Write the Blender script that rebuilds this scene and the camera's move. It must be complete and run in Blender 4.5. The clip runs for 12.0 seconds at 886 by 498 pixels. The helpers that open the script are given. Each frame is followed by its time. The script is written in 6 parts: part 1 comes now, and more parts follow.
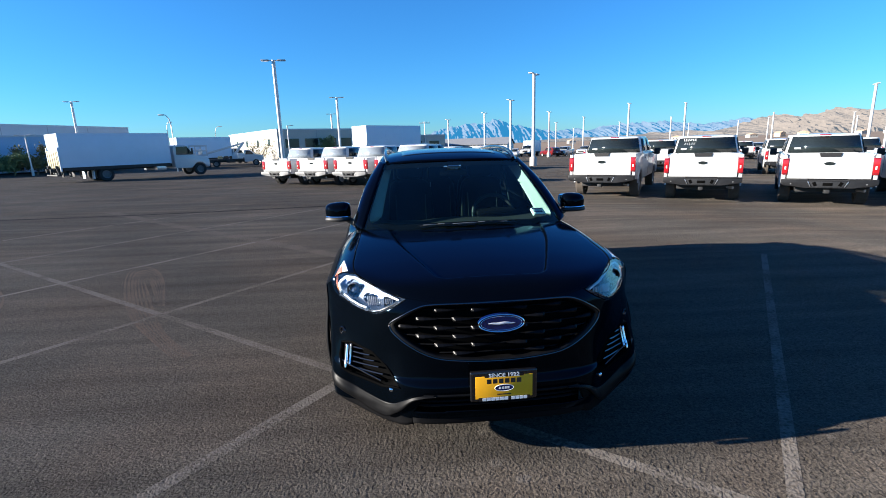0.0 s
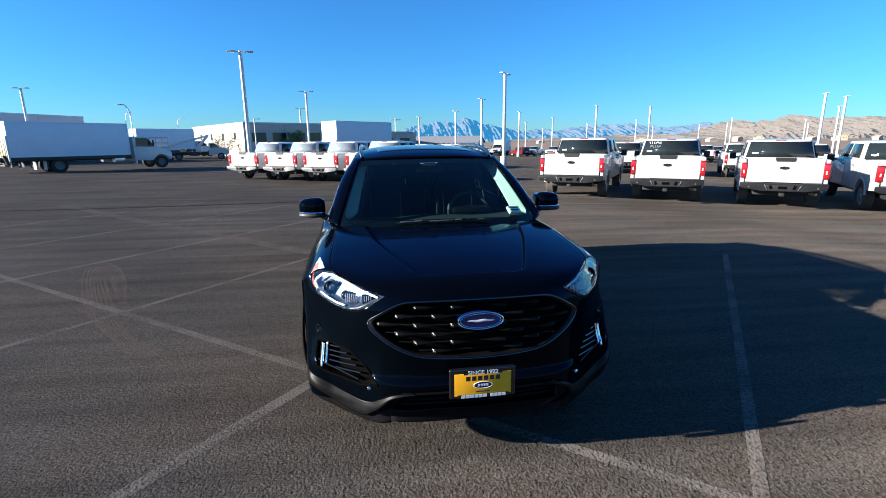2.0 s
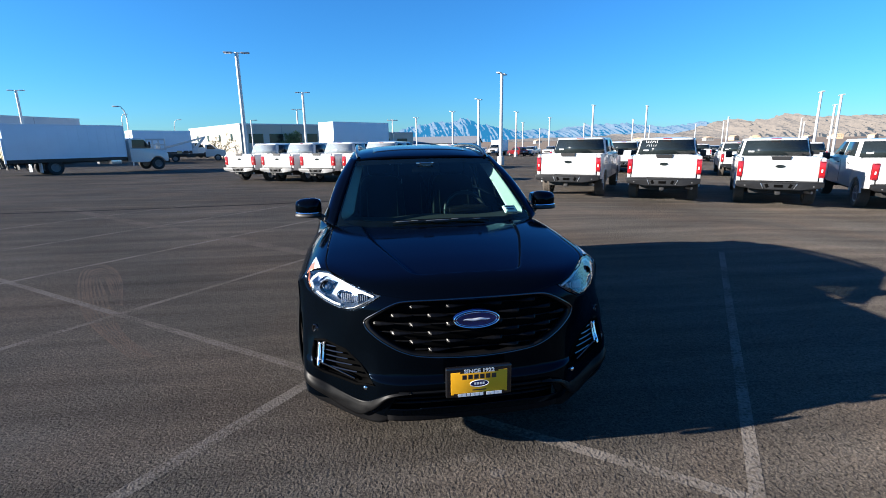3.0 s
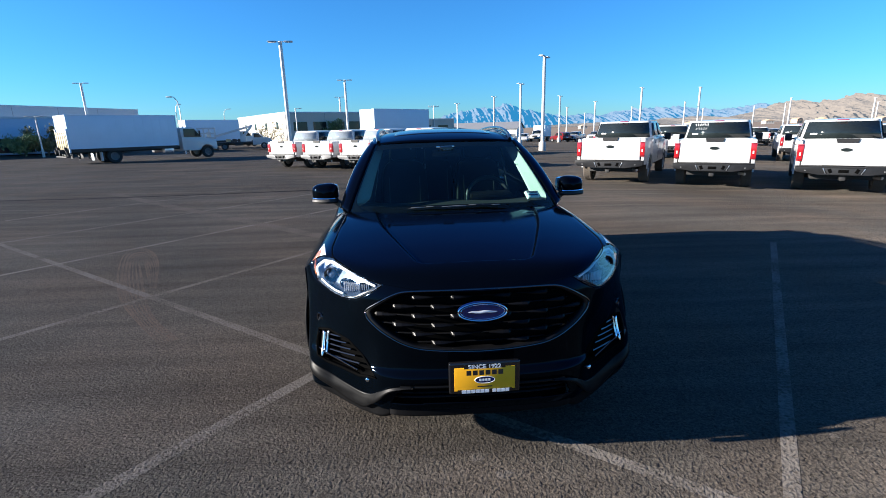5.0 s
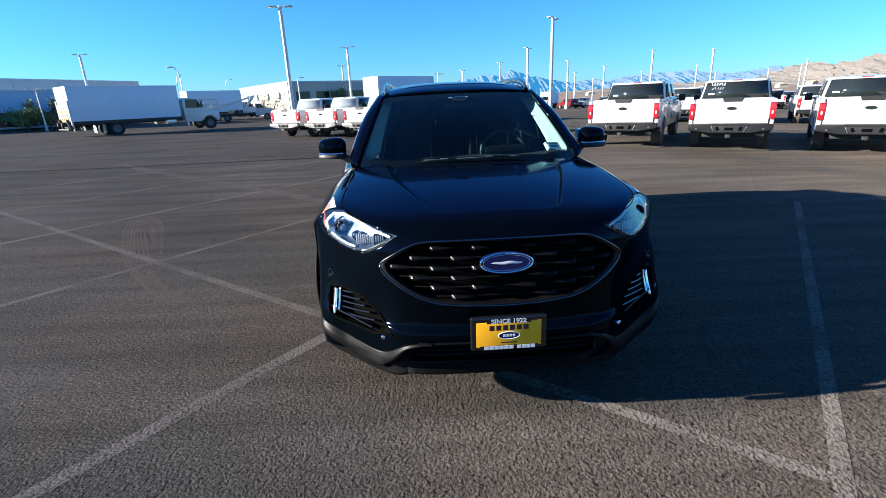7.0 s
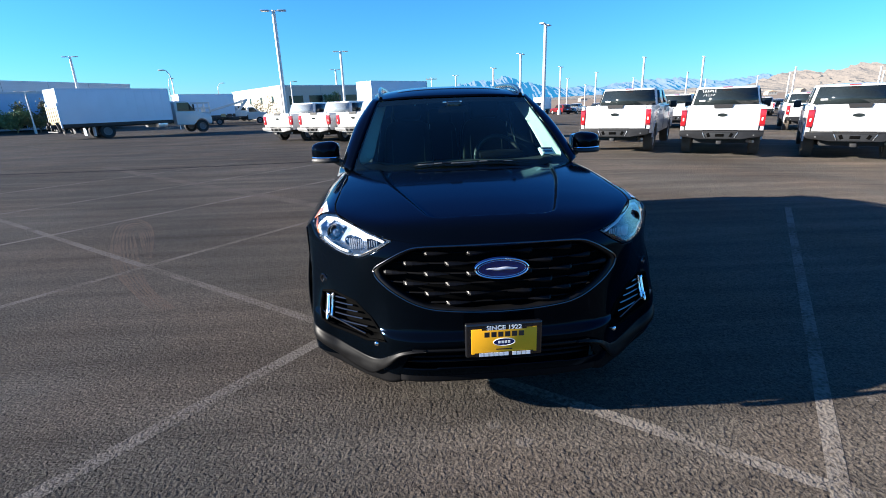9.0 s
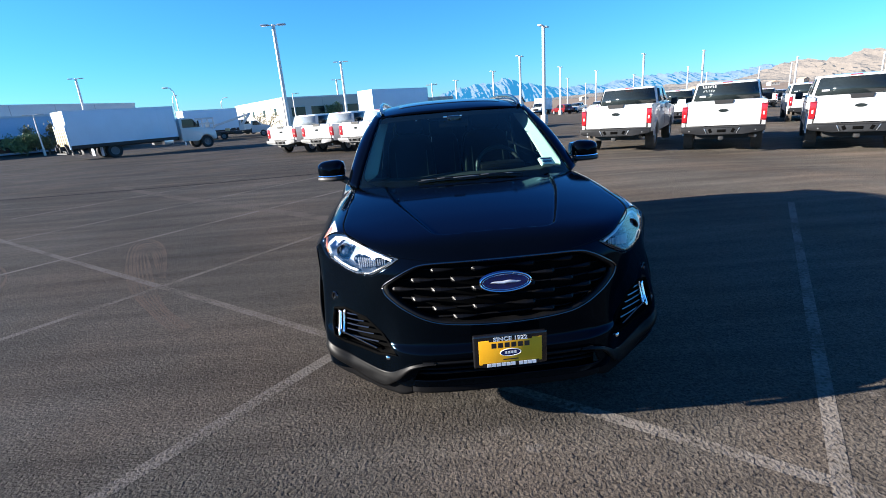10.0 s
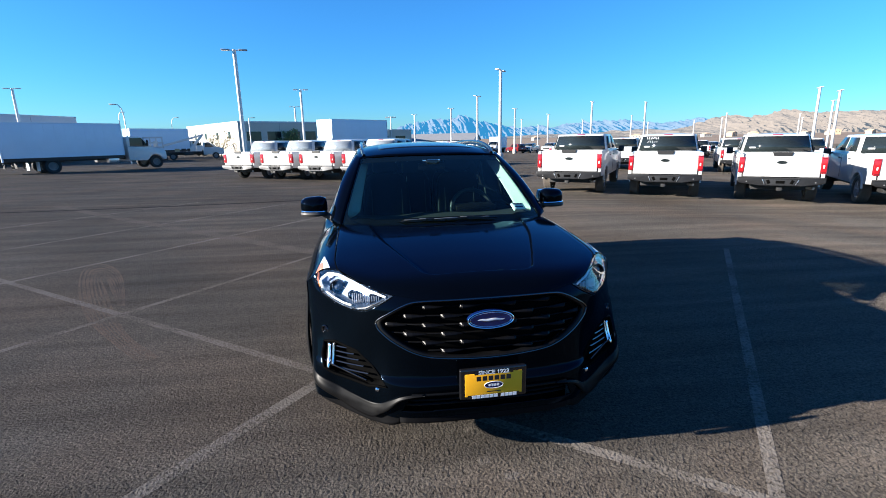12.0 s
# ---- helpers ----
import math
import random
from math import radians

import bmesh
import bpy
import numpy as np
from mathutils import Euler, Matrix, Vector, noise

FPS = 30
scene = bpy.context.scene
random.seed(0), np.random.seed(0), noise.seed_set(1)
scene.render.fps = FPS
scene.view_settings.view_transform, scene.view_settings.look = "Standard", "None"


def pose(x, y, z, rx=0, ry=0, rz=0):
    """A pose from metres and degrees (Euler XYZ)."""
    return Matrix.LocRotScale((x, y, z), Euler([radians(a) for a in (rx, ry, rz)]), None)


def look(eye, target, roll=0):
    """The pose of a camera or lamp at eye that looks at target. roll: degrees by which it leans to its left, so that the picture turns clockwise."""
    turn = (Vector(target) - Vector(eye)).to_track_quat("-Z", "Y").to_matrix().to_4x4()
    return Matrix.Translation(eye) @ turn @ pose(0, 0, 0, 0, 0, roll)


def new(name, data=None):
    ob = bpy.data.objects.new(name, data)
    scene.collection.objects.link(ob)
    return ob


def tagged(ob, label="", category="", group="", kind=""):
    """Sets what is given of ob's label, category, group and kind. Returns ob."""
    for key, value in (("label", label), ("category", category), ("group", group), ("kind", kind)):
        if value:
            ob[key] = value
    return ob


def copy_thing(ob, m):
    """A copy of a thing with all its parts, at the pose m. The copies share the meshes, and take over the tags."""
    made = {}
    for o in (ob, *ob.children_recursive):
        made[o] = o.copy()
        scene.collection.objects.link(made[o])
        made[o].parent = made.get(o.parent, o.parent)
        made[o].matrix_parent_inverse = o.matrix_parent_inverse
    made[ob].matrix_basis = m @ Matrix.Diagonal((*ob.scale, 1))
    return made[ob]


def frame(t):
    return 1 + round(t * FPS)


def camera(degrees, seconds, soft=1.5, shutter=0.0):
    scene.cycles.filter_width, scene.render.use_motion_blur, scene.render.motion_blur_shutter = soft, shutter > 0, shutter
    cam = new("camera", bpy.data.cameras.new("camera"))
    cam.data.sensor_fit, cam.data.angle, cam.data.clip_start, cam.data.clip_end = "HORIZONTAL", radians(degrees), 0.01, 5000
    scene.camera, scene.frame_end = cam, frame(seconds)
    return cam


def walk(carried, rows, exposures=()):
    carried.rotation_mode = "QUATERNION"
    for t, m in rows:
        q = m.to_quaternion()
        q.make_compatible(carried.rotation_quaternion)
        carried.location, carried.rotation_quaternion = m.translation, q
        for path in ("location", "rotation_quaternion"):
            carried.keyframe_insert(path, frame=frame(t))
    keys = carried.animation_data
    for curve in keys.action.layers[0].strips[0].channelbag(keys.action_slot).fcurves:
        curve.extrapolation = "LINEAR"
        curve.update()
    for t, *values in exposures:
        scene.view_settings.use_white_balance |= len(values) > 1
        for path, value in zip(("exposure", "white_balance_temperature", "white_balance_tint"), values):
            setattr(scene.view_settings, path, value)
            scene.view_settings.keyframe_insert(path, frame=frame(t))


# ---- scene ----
# The camera and its walk.
cam = camera(86.51, 12.0, soft=0.95)
PATH = [
    (0, (-0.330, -2.209, 1.674), (-0.2191, -0.2602, 1.2402), -1.83),
    (0.5, (-0.332, -2.224, 1.679), (-0.2527, -0.2719, 1.2515), -2.09),
    (1, (-0.336, -2.231, 1.686), (-0.2070, -0.2787, 1.2711), -2.53),
    (1.5, (-0.354, -2.216, 1.681), (-0.1570, -0.2715, 1.2568), -2.20),
    (2, (-0.380, -2.194, 1.670), (-0.1420, -0.2588, 1.2244), -0.57),
    (2.5, (-0.397, -2.198, 1.664), (-0.1486, -0.2685, 1.1995), -0.39),
    (3, (-0.369, -2.202, 1.664), (-0.1222, -0.2676, 1.2199), -0.86),
    (3.2, (-0.348, -2.183, 1.662), (-0.1425, -0.2480, 1.2001), -1.27),
    (4.8, (-0.200, -2.115, 1.651), (-0.1218, -0.1733, 1.1769), -1.55),
    (5, (-0.183, -2.079, 1.631), (-0.1101, -0.1420, 1.1372), -1.47),
    (5.5, (-0.183, -1.986, 1.554), (-0.0558, -0.0637, 1.0182), -1.80),
    (6, (-0.204, -1.955, 1.499), (-0.0931, -0.0316, 0.9612), -2.16),
    (6.5, (-0.231, -1.949, 1.496), (-0.1787, -0.0249, 0.9537), -2.92),
    (7, (-0.243, -1.942, 1.489), (-0.2010, -0.0382, 0.8786), -2.32),
    (9, (-0.249, -1.917, 1.485), (-0.1764, -0.0084, 0.8920), -1.93),
    (9.5, (-0.254, -1.934, 1.501), (-0.2001, -0.0194, 0.9244), -3.02),
    (10, (-0.241, -1.985, 1.562), (-0.1960, -0.0696, 0.9875), -4.40),
    (10.5, (-0.212, -2.054, 1.633), (-0.1631, -0.1288, 1.0919), -5.00),
    (11, (-0.200, -2.060, 1.649), (-0.1436, -0.1295, 1.1279), -6.20),
    (11.5, (-0.310, -2.101, 1.660), (-0.1494, -0.1649, 1.1850), -2.74),
    (12, (-0.434, -2.145, 1.664), (-0.1817, -0.2135, 1.2082), -1.06),
]
EXPOSURES = [(0.0, 1.80), (3.0, 1.77), (5.5, 1.80), (6.5, 1.94), (9.0, 2.06), (10.5, 2.09), (11.3, 2.02), (12.0, 1.92)]
walk(cam, [(t, look(eye, target, roll)) for t, eye, target, roll in PATH], EXPOSURES)

# Sky, sun and exposure.
SUN_ELEVATION = 16.9
SUN_FROM = (-1.0, -0.075)          # the side of the plan from which the sun shines
sky_world = bpy.data.worlds.new("sky")
scene.world = sky_world
sky_world.use_nodes = True
wn, wl = sky_world.node_tree.nodes, sky_world.node_tree.links
sky_tex = wn.new("ShaderNodeTexSky")
sky_tex.sky_type = "NISHITA"
sky_tex.sun_disc = False
sky_tex.sun_elevation = radians(SUN_ELEVATION)
sky_tex.sun_rotation = math.atan2(SUN_FROM[0], SUN_FROM[1])
sky_tex.altitude = 600
sky_tex.air_density, sky_tex.dust_density, sky_tex.ozone_density = 1.25, 0.0, 10.0
sky_tint = wn.new("ShaderNodeVectorMath")
sky_tint.operation = "MULTIPLY"
sky_tint.inputs[1].default_value = (0.68, 1.04, 1.13)
wl.new(sky_tex.outputs[0], sky_tint.inputs[0])
wl.new(sky_tint.outputs[0], wn["Background"].inputs["Color"])
wn["Background"].inputs["Strength"].default_value = 0.060
sun_data = bpy.data.lights.new("sun", "SUN")
sun_data.energy, sun_data.angle, sun_data.color = 5.0, radians(0.53), (1.0, 0.93, 0.84)
sun_ob = new("sun", sun_data)
sh = 1 / math.tan(radians(SUN_ELEVATION))
sd = Vector((SUN_FROM[0], SUN_FROM[1], 0)).normalized() * sh
sun_ob.matrix_world = look((sd.x * 40, sd.y * 40, 40), (0, 0, 0))


# Materials.
def material(name, color, rough=0.5, metal=0.0, coat=0.0, scale=0.0, vary=0.12, fine=0.0, bump=0.0, alpha_rand=0.0, spec=0.5, coat_rough=0.03):
    """A surface with mottling at two scales and fine relief."""
    m = bpy.data.materials.new(name)
    m.use_nodes = True
    nt, n, l = m.node_tree, m.node_tree.nodes, m.node_tree.links
    b = n["Principled BSDF"]
    b.inputs["Base Color"].default_value = (*color, 1)
    b.inputs["Roughness"].default_value = rough
    b.inputs["Metallic"].default_value = metal
    b.inputs["Coat Weight"].default_value = coat
    b.inputs["Coat Roughness"].default_value = coat_rough
    b.inputs["Specular IOR Level"].default_value = spec
    if scale:
        tc = n.new("ShaderNodeTexCoord")
        big = n.new("ShaderNodeTexNoise")
        big.inputs["Scale"].default_value, big.inputs["Detail"].default_value = scale, 4
        l.new(tc.outputs["Object"], big.inputs["Vector"])
        small = n.new("ShaderNodeTexNoise")
        small.inputs["Scale"].default_value, small.inputs["Detail"].default_value = fine or scale * 14, 3
        l.new(tc.outputs["Object"], small.inputs["Vector"])
        add = n.new("ShaderNodeMath")
        add.operation = "ADD"
        l.new(big.outputs["Fac"], add.inputs[0])
        l.new(small.outputs["Fac"], add.inputs[1])
        rng = n.new("ShaderNodeMapRange")
        rng.inputs["From Min"].default_value, rng.inputs["From Max"].default_value = 0.6, 1.4
        rng.inputs["To Min"].default_value, rng.inputs["To Max"].default_value = 1 - vary, 1 + vary
        l.new(add.outputs[0], rng.inputs["Value"])
        mul = n.new("ShaderNodeVectorMath")
        mul.operation = "SCALE"
        mul.inputs[0].default_value = color
        l.new(rng.outputs[0], mul.inputs["Scale"])
        l.new(mul.outputs[0], b.inputs["Base Color"])
        rr = n.new("ShaderNodeMapRange")
        rr.inputs["From Min"].default_value, rr.inputs["From Max"].default_value = 0.3, 0.7
        rr.inputs["To Min"].default_value, rr.inputs["To Max"].default_value = max(0, rough - 0.25 * vary), min(1, rough + 0.25 * vary)
        l.new(big.outputs["Fac"], rr.inputs["Value"])
        l.new(rr.outputs[0], b.inputs["Roughness"])
        if bump:
            bp = n.new("ShaderNodeBump")
            bp.inputs["Strength"].default_value, bp.inputs["Distance"].default_value = 1.0, bump
            l.new(small.outputs["Fac"], bp.inputs["Height"])
            l.new(bp.outputs[0], b.inputs["Normal"])
    return m


def glass(name, tint, gloss=1.0, rough=0.0, ior=1.5):
    """A thin pane: lets light through with a tint, and mirrors by Fresnel."""
    m = bpy.data.materials.new(name)
    m.use_nodes = True
    n, l = m.node_tree.nodes, m.node_tree.links
    n.remove(n["Principled BSDF"])
    tr = n.new("ShaderNodeBsdfTransparent")
    tr.inputs["Color"].default_value = (*tint, 1)
    gl = n.new("ShaderNodeBsdfGlossy")
    gl.inputs["Roughness"].default_value = rough
    gl.inputs["Color"].default_value = (gloss, gloss, gloss, 1)
    fr = n.new("ShaderNodeFresnel")
    fr.inputs["IOR"].default_value = ior
    mx = n.new("ShaderNodeMixShader")
    l.new(fr.outputs[0], mx.inputs[0])
    l.new(tr.outputs[0], mx.inputs[1])
    l.new(gl.outputs[0], mx.inputs[2])
    l.new(mx.outputs[0], n["Material Output"].inputs["Surface"])
    return m


ASPHALT = (0.0605, 0.0503, 0.0398)


def asphalt_material(name="asphalt", paint=None, cover=0.0, patchy=40.0):
    """Coarse asphalt; paint, dust or rubber may lie on it, worn through to the grain."""
    m = bpy.data.materials.new(name)
    m.use_nodes = True
    n, l = m.node_tree.nodes, m.node_tree.links
    b = n["Principled BSDF"]
    tc = n.new("ShaderNodeTexCoord")

    def noise_tex(scale, detail, stretch=None, turn=0.0):
        t = n.new("ShaderNodeTexNoise")
        t.inputs["Scale"].default_value, t.inputs["Detail"].default_value = scale, detail
        if stretch:
            mp = n.new("ShaderNodeMapping")
            mp.inputs["Scale"].default_value = stretch
            mp.inputs["Rotation"].default_value = (0, 0, turn)
            l.new(tc.outputs["Object"], mp.inputs["Vector"])
            l.new(mp.outputs[0], t.inputs["Vector"])
        else:
            l.new(tc.outputs["Object"], t.inputs["Vector"])
        return t

    def math_node(op, a, c):
        k = n.new("ShaderNodeMath")
        k.operation = op
        for i, v in enumerate((a, c)):
            if isinstance(v, (int, float)):
                k.inputs[i].default_value = v
            else:
                l.new(v, k.inputs[i])
        return k.outputs[0]

    def span(v, a, c, lo, hi):
        k = n.new("ShaderNodeMapRange")
        for key, val in (("From Min", a), ("From Max", c), ("To Min", lo), ("To Max", hi)):
            k.inputs[key].default_value = val
        l.new(v, k.inputs["Value"])
        return k.outputs[0]

    grain = n.new("ShaderNodeTexVoronoi")
    grain.inputs["Scale"].default_value = 150
    l.new(tc.outputs["Object"], grain.inputs["Vector"])
    patch = noise_tex(0.35, 5)
    streak = noise_tex(1.0, 3, (0.22, 2.2, 1), radians(24))
    streak2 = noise_tex(1.0, 4, (0.3, 4.5, 1), radians(34))
    fine = noise_tex(220, 2)
    chips = n.new("ShaderNodeTexVoronoi")
    chips.inputs["Scale"].default_value = 100
    l.new(tc.outputs["Object"], chips.inputs["Vector"])
    sep = n.new("ShaderNodeSeparateColor")
    l.new(chips.outputs["Color"], sep.inputs[0])
    stones = math_node("MULTIPLY", span(grain.outputs["Distance"], 0.0, 0.6, 0.80, 1.25), span(sep.outputs[0], 0.0, 1.0, 0.62, 1.40))
    tone = math_node("MULTIPLY", stones, span(patch.outputs["Fac"], 0.3, 0.7, 0.76, 1.22))
    tone = math_node("MULTIPLY", tone, span(streak.outputs["Fac"], 0.35, 0.68, 0.82, 1.2))
    tone = math_node("MULTIPLY", tone, span(streak2.outputs["Fac"], 0.35, 0.68, 0.86, 1.14))
    tone = math_node("MULTIPLY", tone, span(fine.outputs["Fac"], 0.3, 0.7, 0.86, 1.14))
    brown = noise_tex(0.55, 4)
    hue = n.new("ShaderNodeMix")
    hue.data_type = "RGBA"
    hue.inputs[6].default_value = (ASPHALT[0] * 0.90, ASPHALT[1] * 0.96, ASPHALT[2] * 1.02, 1)
    hue.inputs[7].default_value = (ASPHALT[0] * 1.07, ASPHALT[1] * 1.03, ASPHALT[2] * 1.02, 1)
    l.new(span(brown.outputs["Fac"], 0.42, 0.68, 0.0, 1.0), hue.inputs[0])
    sc = n.new("ShaderNodeVectorMath")
    sc.operation = "SCALE"
    l.new(hue.outputs[2], sc.inputs[0])
    l.new(tone, sc.inputs["Scale"])
    if paint:
        wear, spread = noise_tex(patchy, 4), noise_tex(2.2, 3)
        film = n.new("ShaderNodeMix")
        film.data_type = "RGBA"
        film.inputs[7].default_value = (*paint, 1)
        l.new(sc.outputs[0], film.inputs[6])
        l.new(span(math_node("ADD", wear.outputs["Fac"], spread.outputs["Fac"]), 1.15 - 0.5 * cover, 1.45 - 0.5 * cover, 0.05, 1.0), film.inputs[0])
        l.new(film.outputs[2], b.inputs["Base Color"])
    else:
        l.new(sc.outputs[0], b.inputs["Base Color"])
    b.inputs["Roughness"].default_value = 0.85
    b.inputs["Diffuse Roughness"].default_value = 0.6
    b.inputs["Specular IOR Level"].default_value = 0.06
    bp = n.new("ShaderNodeBump")
    bp.inputs["Strength"].default_value, bp.inputs["Distance"].default_value = 1.0, 0.006
    lumps, pits = noise_tex(62, 2), noise_tex(34, 2)
    relief = math_node("ADD", math_node("MULTIPLY", grain.outputs["Distance"], 0.25), math_node("MULTIPLY", lumps.outputs["Fac"], 1.9))
    relief = math_node("ADD", relief, span(pits.outputs["Fac"], 0.60, 0.68, 0.0, -2.6))
    l.new(relief, bp.inputs["Height"])
    l.new(bp.outputs[0], b.inputs["Normal"])
    return m


M = {}
M["asphalt"] = asphalt_material()
M["line"] = asphalt_material("line_paint", (0.138, 0.121, 0.104), 0.70)
M["line_faint"] = asphalt_material("line_paint_faint", (0.150, 0.132, 0.114), 0.74)
M["dust"] = asphalt_material("dust", (0.105, 0.078, 0.060), 0.66, 40)
M["smudge"] = asphalt_material("dusty_smudge", (0.12, 0.105, 0.09), 0.60, 60)
M["band"] = asphalt_material("old_pale_band", (0.096, 0.080, 0.067), 0.62, 30)
M["rubber_mark"] = asphalt_material("rubber_mark", (0.010, 0.010, 0.010), 1.1, 12)
M["desert"] = material("pale_desert_ground", (0.24, 0.19, 0.15), 0.95, 0, 0, 0.02, 0.2, 0.4, spec=0.0)
M["navy"] = material("navy_paint", (0.0036, 0.0062, 0.0104), 0.07, 0.80, 0.0, 3.0, 0.12, 900, spec=0.15)
M["navy"].node_tree.nodes["Principled BSDF"].inputs["Specular Tint"].default_value = (0.40, 0.55, 0.70, 1)
M["grille_black"] = material("satin_black_grille", (0.003, 0.003, 0.0034), 0.42, 0, 0.0, 14, 0.25, 300, spec=0.2)
M["grille_gloss"] = material("gloss_black_wedges", (0.003, 0.003, 0.0034), 0.36, 0, 0.0, 14, 0.25, 300, spec=0.17)
M["gloss_black"] = material("gloss_black", (0.006, 0.006, 0.007), 0.16, 0, 0.5, 4, 0.2)
M["black_plastic"] = material("black_plastic", (0.008, 0.008, 0.0085), 0.6, 0, 0, 30, 0.2, 900, 0.0004)
M["cladding"] = material("dark_cladding", (0.0045, 0.0045, 0.005), 0.6, 0, 0, 20, 0.15, 700, 0.0004, spec=0.06)
M["skid"] = material("grey_skid_trim", (0.0038, 0.0038, 0.0041), 0.45, 0.0, 0, 20, 0.12, 600, spec=0.10)
# Near-black for gaps and inner parts; shade inside openings is put into this colour.
M["void"] = material("cavity_shade_black", (0.003, 0.003, 0.003), 0.8, 0, 0, 12, 0.3, spec=0.0)
M["chrome"] = material("chrome", (0.78, 0.79, 0.81), 0.07, 1.0, 0, 20, 0.05)
M["pale_silver"] = material("pale_silver_paint", (0.55, 0.57, 0.60), 0.35, 0.4, 0, 20, 0.05)
M["dark_chrome"] = material("dark_chrome", (0.10, 0.10, 0.11), 0.18, 1.0, 0, 20, 0.1)
# Bluish metal: the sky mirrored in the lamp bowls is put into its colour.
M["silver"] = material("sky_tinted_reflector", (0.15, 0.20, 0.28), 0.28, 0.9, 0, 30, 0.1)
M["reflector"] = material("bright_reflector", (0.80, 0.83, 0.87), 0.16, 1.0, 0, 30, 0.05)
M["lens"] = glass("clear_lens", (0.95, 0.96, 0.97), 0.95, 0.0, 1.5)
M["lens_solid"] = material("smoked_projector_lens", (0.10, 0.13, 0.18), 0.05, 0.3, 0.8, 40, 0.1)
M["windshield"] = glass("windshield_glass", (0.44, 0.80, 0.74), 0.62, 0.0, 1.45)
M["tint"] = glass("tinted_glass", (0.13, 0.16, 0.15), 1.0, 0.0, 1.5)
M["tint_dark"] = glass("privacy_glass", (0.03, 0.04, 0.04), 1.0, 0.0, 1.5)
M["amber"] = material("amber_reflector", (0.50, 0.16, 0.07), 0.2, 0, 0.5, 60, 0.15)
M["white_guide"] = material("white_light_guide", (0.86, 0.88, 0.9), 0.25, 0, 0.6, 40, 0.05)
M["emblem_blue"] = material("emblem_blue", (0.005, 0.022, 0.14), 0.2, 0.4, 1.0, 30, 0.1)
M["plate_yellow"] = material("plate_yellow", (0.85, 0.40, 0.012), 0.4, 0, 0.2, 20, 0.06)
M["white_print"] = material("white_print", (0.75, 0.75, 0.74), 0.5, 0, 0, 40, 0.06)
M["black_print"] = material("black_print", (0.012, 0.012, 0.014), 0.5, 0, 0, 40, 0.2)
M["tyre"] = material("tyre_rubber", (0.012, 0.0115, 0.011), 0.8, 0, 0, 10, 0.3, 120, 0.002)
M["tyre_dusty"] = material("dusty_tyre_rubber", (0.075, 0.062, 0.05), 0.9, 0, 0, 10, 0.35, 120, 0.003)
M["rim_black"] = material("black_rim", (0.012, 0.012, 0.013), 0.3, 0.3, 0.6, 12, 0.2)
M["rim_silver"] = material("silver_rim", (0.5, 0.5, 0.51), 0.3, 0.9, 0, 12, 0.15)
M["rim_steel"] = material("grey_steel_rim", (0.16, 0.16, 0.16), 0.5, 0.3, 0, 12, 0.2)
M["cabin_black"] = material("cabin_black", (0.007, 0.007, 0.0075), 0.7, 0, 0, 25, 0.25, 400, 0.0008)
M["leather"] = material("black_leather", (0.004, 0.004, 0.0045), 0.42, 0, 0, 18, 0.25, 260, 0.0008, spec=0.14)
M["wheel_rim_leather"] = material("grey_black_leather", (0.022, 0.022, 0.023), 0.4, 0, 0, 18, 0.2, 260, 0.0008)
M["headliner"] = material("grey_headliner", (0.36, 0.37, 0.34), 0.9, 0, 0, 25, 0.08, 500, 0.0006)
M["white_paint"] = material("white_car_paint", (0.46, 0.465, 0.46), 0.3, 0, 0.5, 3, 0.04, 60)
M["grey_paint"] = material("grey_car_paint", (0.16, 0.18, 0.20), 0.3, 0.4, 0.7, 3, 0.08, 60)
M["blue_paint"] = material("dark_blue_car_paint", (0.012, 0.025, 0.06), 0.3, 0.4, 0.7, 3, 0.08, 60)
M["red_paint"] = material("red_car_paint", (0.14, 0.006, 0.006), 0.3, 0.2, 0.7, 3, 0.08, 60)
M["bumper_grey"] = material("grey_bumper_plastic", (0.014, 0.0145, 0.016), 0.45, 0.1, 0, 14, 0.15, 300, 0.0006, spec=0.25)
M["bumper_light"] = material("worn_step_plastic", (0.022, 0.023, 0.025), 0.5, 0.1, 0, 14, 0.15, 300, 0.0006, spec=0.25)
M["red_lamp"] = material("red_lamp_lens", (0.30, 0.010, 0.015), 0.12, 0, 0.8, 30, 0.12)
M["clear_lamp"] = material("pale_lamp_lens", (0.62, 0.58, 0.56), 0.15, 0, 0.6, 30, 0.1)
# Paler copy of the vehicle glass, with reflected light put into its colour.
M["window_sheen"] = material("sunlit_vehicle_glass", (0.22, 0.25, 0.27), 0.08, 0, 0.5, 2, 0.3)
M["window_dark"] = material("dark_vehicle_glass", (0.014, 0.019, 0.020), 0.05, 0, 0.0, 2, 0.3, spec=0.4)
M["concrete"] = material("concrete", (0.46, 0.43, 0.39), 0.85, 0, 0, 3, 0.14, 60, 0.003)
M["pole"] = material("galvanised_pole", (0.55, 0.54, 0.52), 0.45, 0.25, 0, 5, 0.1, 60)
M["lamp_head"] = material("lamp_head_paint", (0.42, 0.42, 0.42), 0.5, 0.2, 0, 6, 0.1, 60)
# White panels; the blue skylight on their shaded sides is put into this colour.
M["box_panel"] = material("sky_tinted_box_panel", (0.56, 0.64, 0.71), 0.45, 0, 0.1, 1.2, 0.06, 20)
M["frame_black"] = material("chassis_black", (0.014, 0.014, 0.014), 0.6, 0, 0, 8, 0.3, 60)
M["cream"] = material("cream_liftgate", (0.32, 0.275, 0.15), 0.6, 0, 0, 6, 0.12, 60)
